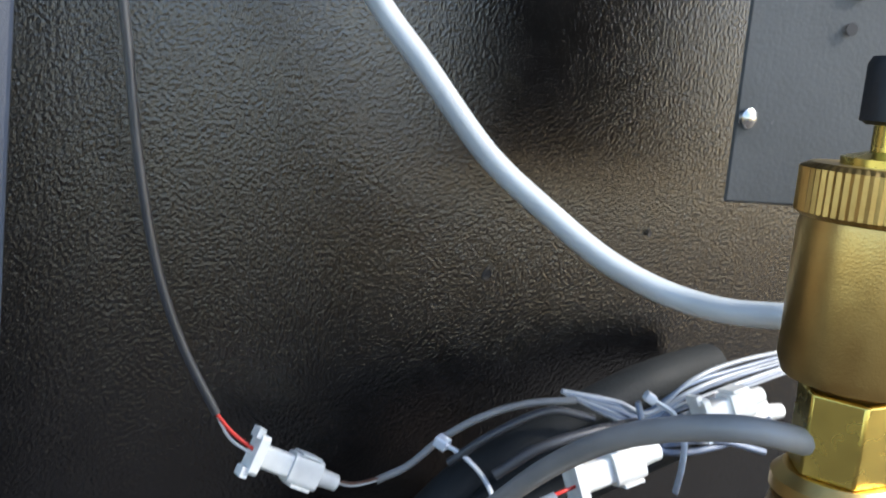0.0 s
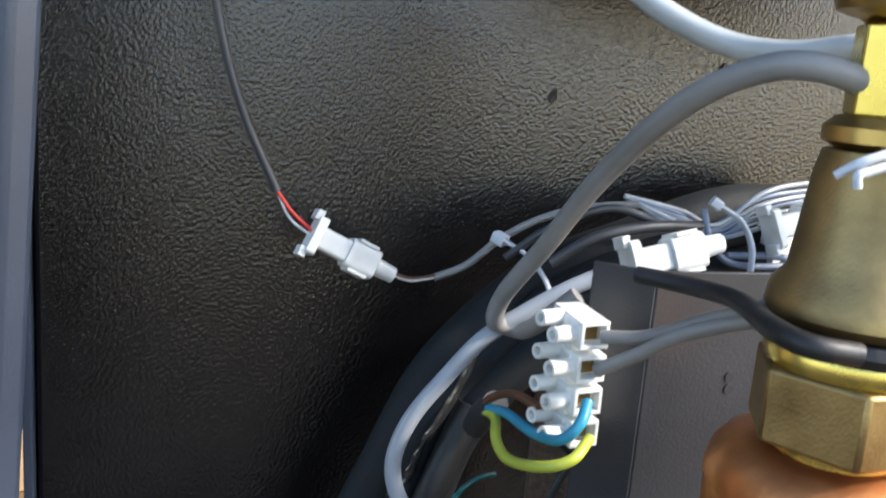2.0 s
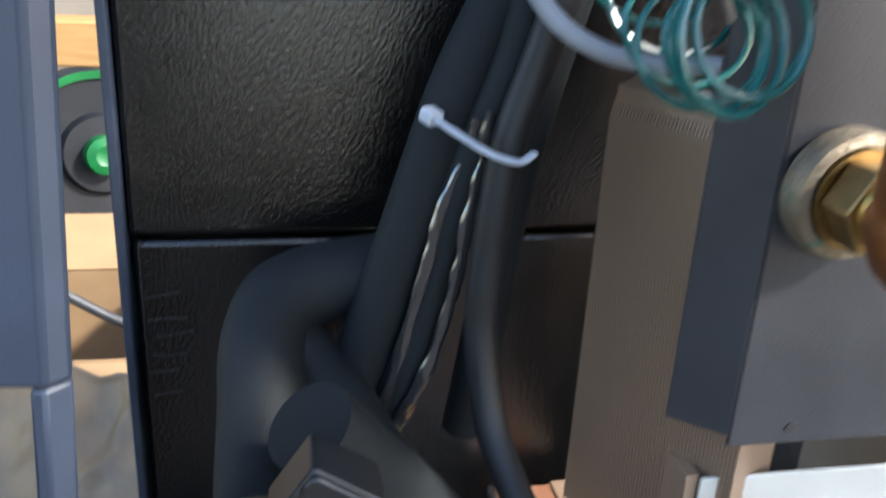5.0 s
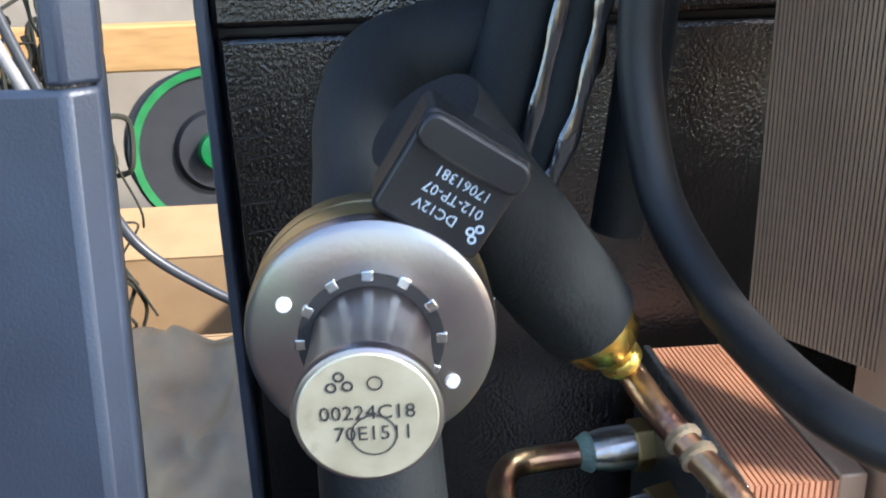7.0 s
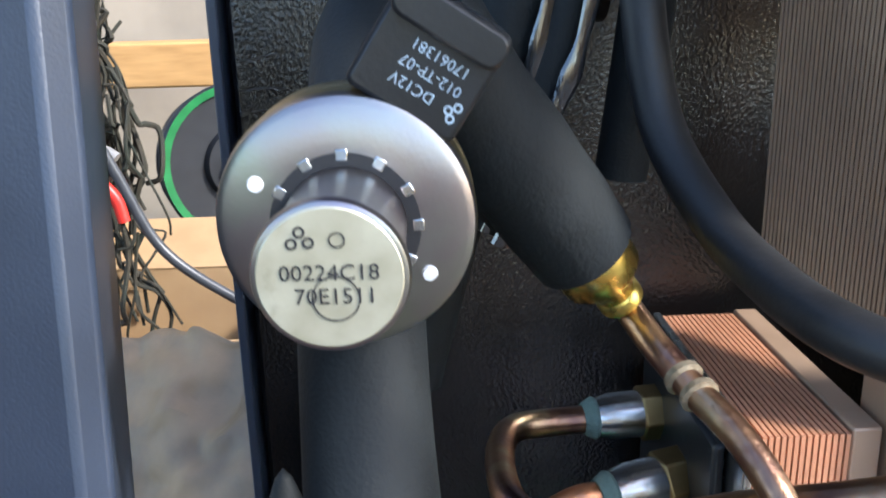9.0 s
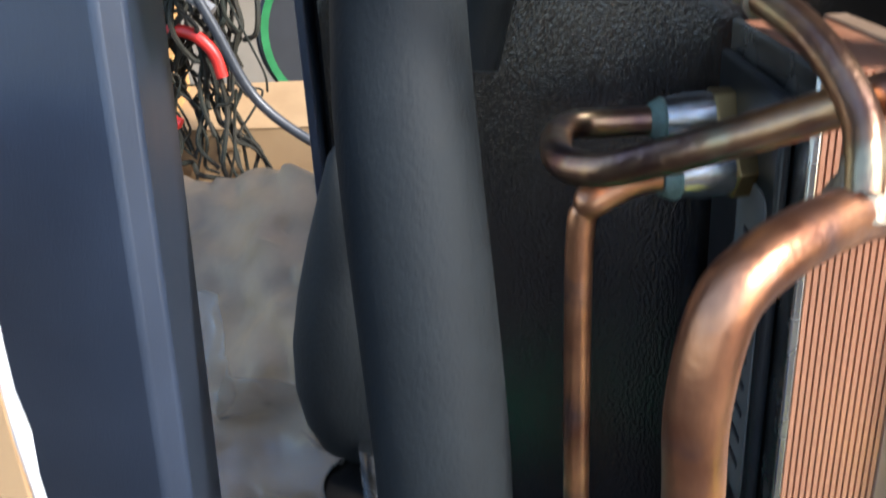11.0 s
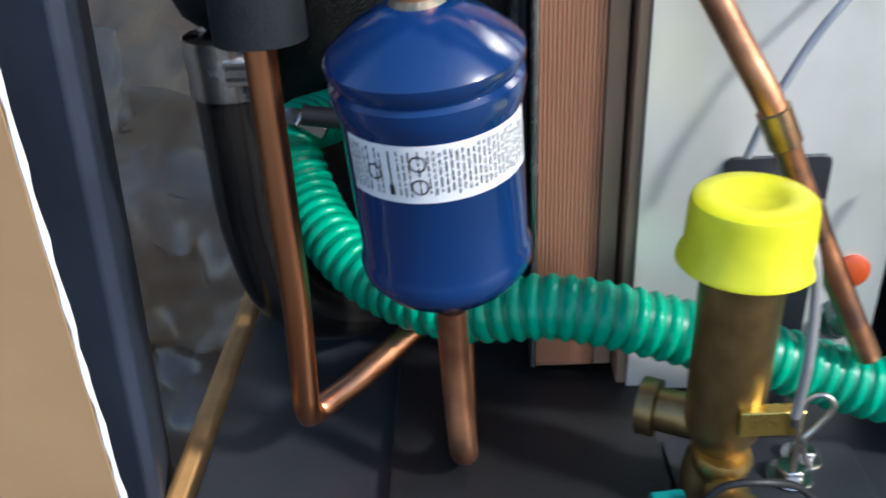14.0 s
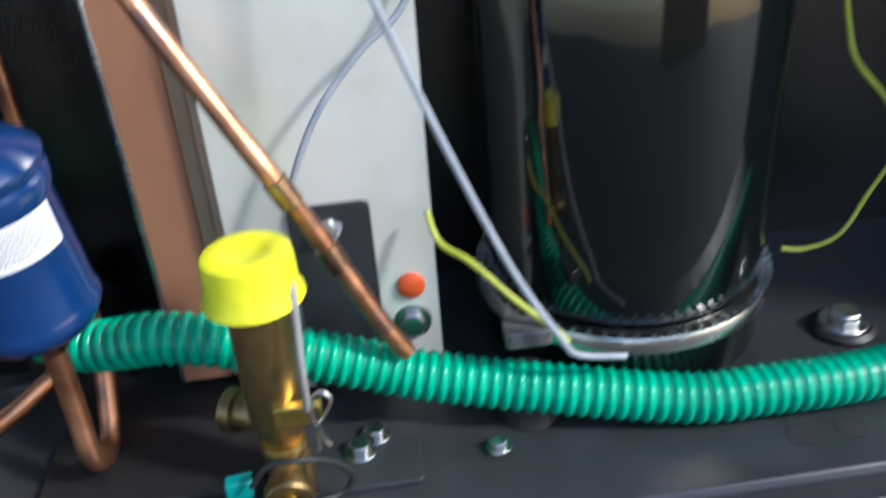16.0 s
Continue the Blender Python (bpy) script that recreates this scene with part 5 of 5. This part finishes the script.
gd = Vector((0.02, -0.85, -0.1)).normalized()
port = part("gauge_port", lathe([(0, 0), (0.0095, 0), (0.0095, 0.010), (0.0125, 0.011), (0.0128, 0.013), (0.0128, 0.0195), (0.0120, 0.021), (0.0075, 0.0215), (0.0065, 0.019), (0, 0.019)], along(GP, GP + gd), seg=40), M_BRASS_DARK, bv, "knurled brass drain port")
for k in range(30):
    a = 2 * math.pi * k / 30
    part("knurl", B((0.0124, -0.0005, 0.0132), (0.0132, 0.0005, 0.0193), along(GP, GP + gd) @ pose(0, 0, 0, 0, 0, 12 * k)), M_BRASS_DARK, port, smooth=False)
part("spindle", lathe([(0, 0.017), (0.0042, 0.017), (0.0042, 0.024), (0.0034, 0.026), (0, 0.026)], along(GP, GP + gd), seg=20), M_BRASS_BRIGHT, port)
tagged(part("teal_tag", B((-0.014, -0.004, -0.0115), (0.0, 0.004, 0.0125), Matrix.Translation((0.2973, 0.2720, 0.0158)) @ pose(0, 0, 0, 0, 2, 8)), M_TEAL, bevel=0.001), "teal plastic lever beside the brass port", "lever")
hose("black_strap", [(0.2989, 0.2620, 0.0299), (0.3087, 0.2620, 0.0421), (0.3245, 0.2620, 0.0435), (0.3404, 0.2680, 0.0344), (0.3494, 0.2700, 0.0212), (0.3430, 0.2680, 0.0113), (0.3274, 0.2620, 0.0134)], 0.0016, M_RUBBER, "thin black rubber strap looped from the port", "strap")
hose("hair_pin", [(0.3358, 0.2670, 0.0443), (0.3357, 0.2670, 0.0570), (0.3347, 0.2670, 0.0685), (0.3360, 0.2680, 0.0770), (0.3412, 0.2660, 0.0817), (0.3453, 0.2650, 0.0768), (0.3409, 0.2660, 0.0667), (0.3372, 0.2660, 0.0608), (0.3387, 0.2660, 0.0523), (0.3415, 0.2660, 0.0469)], 0.0010, M_CAPTUBE, "bright spring hairpin clip in the brass tab", "clip")
hose("grey_rod", [(0.3345, 0.2850, 0.1381), (0.3349, 0.2750, 0.1242), (0.3340, 0.2680, 0.0971), (0.3332, 0.2680, 0.0702)], 0.0019, M_CABLE_G, "thin grey lead down to the brass tab", "wire")
hose("grey_wire", [(0.4326, 0.3650, 0.2993), (0.4055, 0.3600, 0.2424), (0.3803, 0.3570, 0.2201), (0.3566, 0.3540, 0.1938), (0.3406, 0.3520, 0.1648), (0.3321, 0.3520, 0.1391)], 0.0019, M_CABLE_LG, "light grey wire slanting before the steel panel", "wire")

# ---- galvanised plate, bracket, diagonal pipe ----
gp = thing("galvanised_panel", "bright galvanised steel panel standing on the base", "panel")
GX0, GX1 = 0.2925, 0.4105
part("sheet", B((GX0, 0.3705, 0.004), (GX1, 0.3725, 0.415)), M_GALV, gp, bevel=0.0004)
part("return_flange", B((GX1 - 0.002, 0.3728, 0.004), (GX1, 0.47, 0.415)), M_GALV, gp, bevel=0.0004)
part("edge_fold", B((GX0 - 0.0045, 0.3735, 0.004), (GX0, 0.40, 0.415)), M_FIN_BR, gp, "dark brown folded edge")
br = thing("bracket", "dark rounded mounting bracket bolted to the steel panel", "bracket")
K0, K1 = Vector((0.3287, 0.3680, 0.1317)), Vector((0.3756, 0.3680, 0.0493))
part("plate", prism(rounded(K1.x - K0.x, K0.z - 0.004, 0.004), 0, 0.0025, Matrix.Translation(((K0.x + K1.x) / 2, 0.3702, (K0.z + 0.004) / 2)) @ pose(0, 0, 0, 90, 0, 0)), M_SHEET, br, bevel=0.0006)
hex_bolt((K0.x + 0.021, 0.3675, K0.z - 0.014), (0.1, -1, 0.3), 0.0062, "bolts on the steel panel", label="large zinc bolt on the dark bracket")
WQ = (0.3935, 0.3685, 0.0447)
hex_bolt((WQ[0], 0.3705, WQ[2]), (0, -1, 0.1), 0.0080, "bolts on the steel panel", label="large zinc bolt and washer low on the steel panel")
OQ = (0.3945, 0.3695, 0.0709)
tagged(part("orange_plug", lathe([(0, 0), (0.0085, 0), (0.0085, 0.002), (0.006, 0.0035), (0, 0.004)], along((OQ[0], 0.3705, OQ[2]), (OQ[0], -1, OQ[2])), seg=26), M_ORANGE), "orange rubber plug in the steel panel", "plug")
hose("copper_pipe", [(0.2880, 0.3460, 0.3132), (0.2740, 0.3480, 0.3080), (0.2680, 0.3495, 0.2900), (0.2760, 0.3465, 0.2640), (0.2920, 0.3405, 0.2350), (0.3071, 0.3346, 0.2090), (0.3184, 0.3303, 0.1896), (0.3308, 0.3260, 0.1684), (0.3475, 0.3286, 0.1334), (0.3750, 0.3240, 0.0767), (0.3866, 0.3250, 0.0549)], 0.0055, M_COPPER_OLD, "stained copper pipe slanting down before the steel panel", "copper pipe")
for t0, t1 in (((0.3300, 0.3262, 0.1698), (0.3372, 0.3265, 0.1550)), ((0.3500, 0.3288, 0.1280), (0.3564, 0.3280, 0.1123))):
    tagged(part("pipe_sleeve", lathe([(0.0055, 0), (0.0066, 0.0006), (0.0066, 0.016), (0.0055, 0.017)], along(t0, t1), seg=24), M_COPPER_BURNT), "expanded copper socket on the slanting pipe", "pipe joint", "pipe joints")

# ---- base fittings ----
timber((0.066, 0.27, -0.13), (0.083, 0.52, -0.006), "pale timber batten beside the base plate")
tagged(part("rubber_mat", B((0.1755, 0.286, 0.0005), (0.30, 0.47, 0.0065)), M_RUBBER, bevel=0.0006), "flat black rubber mat under the filter pipes", "mat")
tagged(part("foot_plate", prism(rounded(0.085, 0.055, 0.004), 0.0005, 0.0035, pose(0.345, 0.305, 0)), M_SHEET, bevel=0.0005), "dark steel foot plate bolted to the base", "plate")
hex_bolt((0.1748, 0.2913, 0.0020), (0, 0, 1), 0.0052)
hex_bolt(((0.3631, 0.3180, 0.0237)[0], (0.3631, 0.3180, 0.0237)[1], 0.004), (0, 0, 1), 0.0062)
hex_bolt((0.3535, 0.3062, 0.0040), (0, 0, 1), 0.0068)
hex_bolt((0.4322, 0.2961, 0.0020), (0, 0, 1), 0.0052)
RB = Vector((0.6738, 0.3622, 0.0060))
hex_bolt(RB, (0, 0, 1), 0.0105, label="large zinc bolt on a rubber foot")
tagged(part("rubber_mount", lathe([(0, 0.006), (0.018, 0.006), (0.021, 0.003), (0.021, 0.0005), (0, 0.0005)], pose(RB.x, RB.y, 0), seg=32), M_RUBBER), "black rubber mount under a bolt", "mount")
tagged(part("rubber_mount", lathe([(0, 0.03), (0.014, 0.03), (0.017, 0.024), (0.016, 0.010), (0.019, 0.0005), (0, 0.0005)], pose(0.455, 0.325, 0), seg=32), M_RUBBER), "black rubber mount under the compressor foot", "mount")
for q in ((0.6030, 0.2738, 0.0006), (0.6317, 0.2741, 0.0006), (0.1387, 0.2671, 0.0006), (0.1600, 0.2631, 0.0006)):
    tagged(part("slot_hole", lathe([(0, 0), (0.0095, 0), (0.0095, 0.0003), (0, 0.0003)], Matrix.Translation((q[0], q[1], 0.0002)), seg=26), M_INK), "dark round hole in the base plate", "hole", "holes in the base plate")
sk = thing("name_sticker", "small white sticker with dark print on the front lip", "sticker")
K = Vector((0.3130, 0.2340, 0.0036))
part("paper", B((-0.0245, -0.0004, -0.0045), (0.0245, 0.0, 0.0045), Matrix.Translation((K.x, 0.2345, K.z))), M_LABEL, sk)
text_mesh("print", "Heizungsrücklauf", 0.0058, Matrix.Translation((K.x, 0.2339, K.z)) @ pose(0, 0, 0, 90, 0, 0), M_INK, sk)

# ---- compressor ----
cp = thing("compressor", "tall glossy black compressor on a steel-banded foot", "compressor")
CR = 0.088
CC = Vector((0.5329, 0.3090, 0.0460))
cp.location = (CC.x + 0.002, CC.y + CR + 0.008, 0)
part("shell", lathe([(0, 0.30), (0.05, 0.295), (0.078, 0.28), (CR, 0.25), (CR, 0.062), (CR - 0.002, 0.056), (CR - 0.006, 0.052), (0, 0.052)], seg=72), M_COMP, cp)
part("foot_band", lathe([(CR - 0.004, 0.052), (CR + 0.006, 0.052), (CR + 0.0075, 0.049), (CR + 0.0075, 0.042), (CR + 0.004, 0.040), (CR - 0.004, 0.040)], seg=72), M_STEEL, cp, "bright steel band round the foot")
for k in range(64):
    part("band_tooth", B((CR + 0.002, -0.0012, 0.0524), (CR + 0.0068, 0.0012, 0.0556), pose(0, 0, 0, 0, 0, k * 360 / 64)), M_STEEL, cp, smooth=False)
part("foot_skirt", lathe([(CR + 0.002, 0.040), (CR + 0.001, 0.010), (CR - 0.01, 0.0005), (0, 0.0005)], seg=64), M_COMP, cp)
hose("grey_wire", [(0.3810, 0.3400, 0.3129), (0.3851, 0.3350, 0.2656), (0.3910, 0.3300, 0.2456), (0.3999, 0.3280, 0.2210), (0.4186, 0.3180, 0.1733), (0.4459, 0.3100, 0.1093), (0.4688, 0.3020, 0.0695), (0.4796, 0.3020, 0.0551), (0.5072, 0.3030, 0.0488)], 0.0019, M_CABLE_LG, "light grey sensor wire to the compressor foot", "wire")
hose("earth_wire", [(0.4069, 0.3600, 0.1249), (0.4121, 0.3500, 0.1090), (0.4277, 0.3350, 0.1022), (0.4482, 0.3220, 0.0837), (0.4682, 0.3120, 0.0675), (0.4757, 0.3100, 0.0585)], 0.0018, M_YG, "yellow-green earth wire to the compressor foot", "wire")
hose("earth_wire", [(0.6842, 0.4400, 0.2067), (0.6902, 0.4400, 0.1817), (0.6972, 0.4350, 0.1569), (0.7229, 0.4300, 0.1253), (0.7333, 0.4300, 0.0920), (0.7193, 0.4300, 0.0598), (0.7006, 0.4250, 0.0337), (0.6744, 0.4200, 0.0286), (0.6558, 0.4200, 0.0311)], 0.0019, M_YG, "yellow-green earth wire looping beside the compressor", "wire")
lg = thing("earth_lug", "clear plastic terminal box at the compressor foot", "terminal")
lq = Vector((0.4543, 0.3180, 0.0589))
part("cover", prism(rounded(0.026, 0.018, 0.003), 0, 0.010, Matrix.Translation(lq)), mat("smoked_clear", (0.10, 0.10, 0.10), 0.08, scale=30, coat=0.8), lg, bevel=0.0008)

# one scale and one offset fit the whole lower part to the camera's view
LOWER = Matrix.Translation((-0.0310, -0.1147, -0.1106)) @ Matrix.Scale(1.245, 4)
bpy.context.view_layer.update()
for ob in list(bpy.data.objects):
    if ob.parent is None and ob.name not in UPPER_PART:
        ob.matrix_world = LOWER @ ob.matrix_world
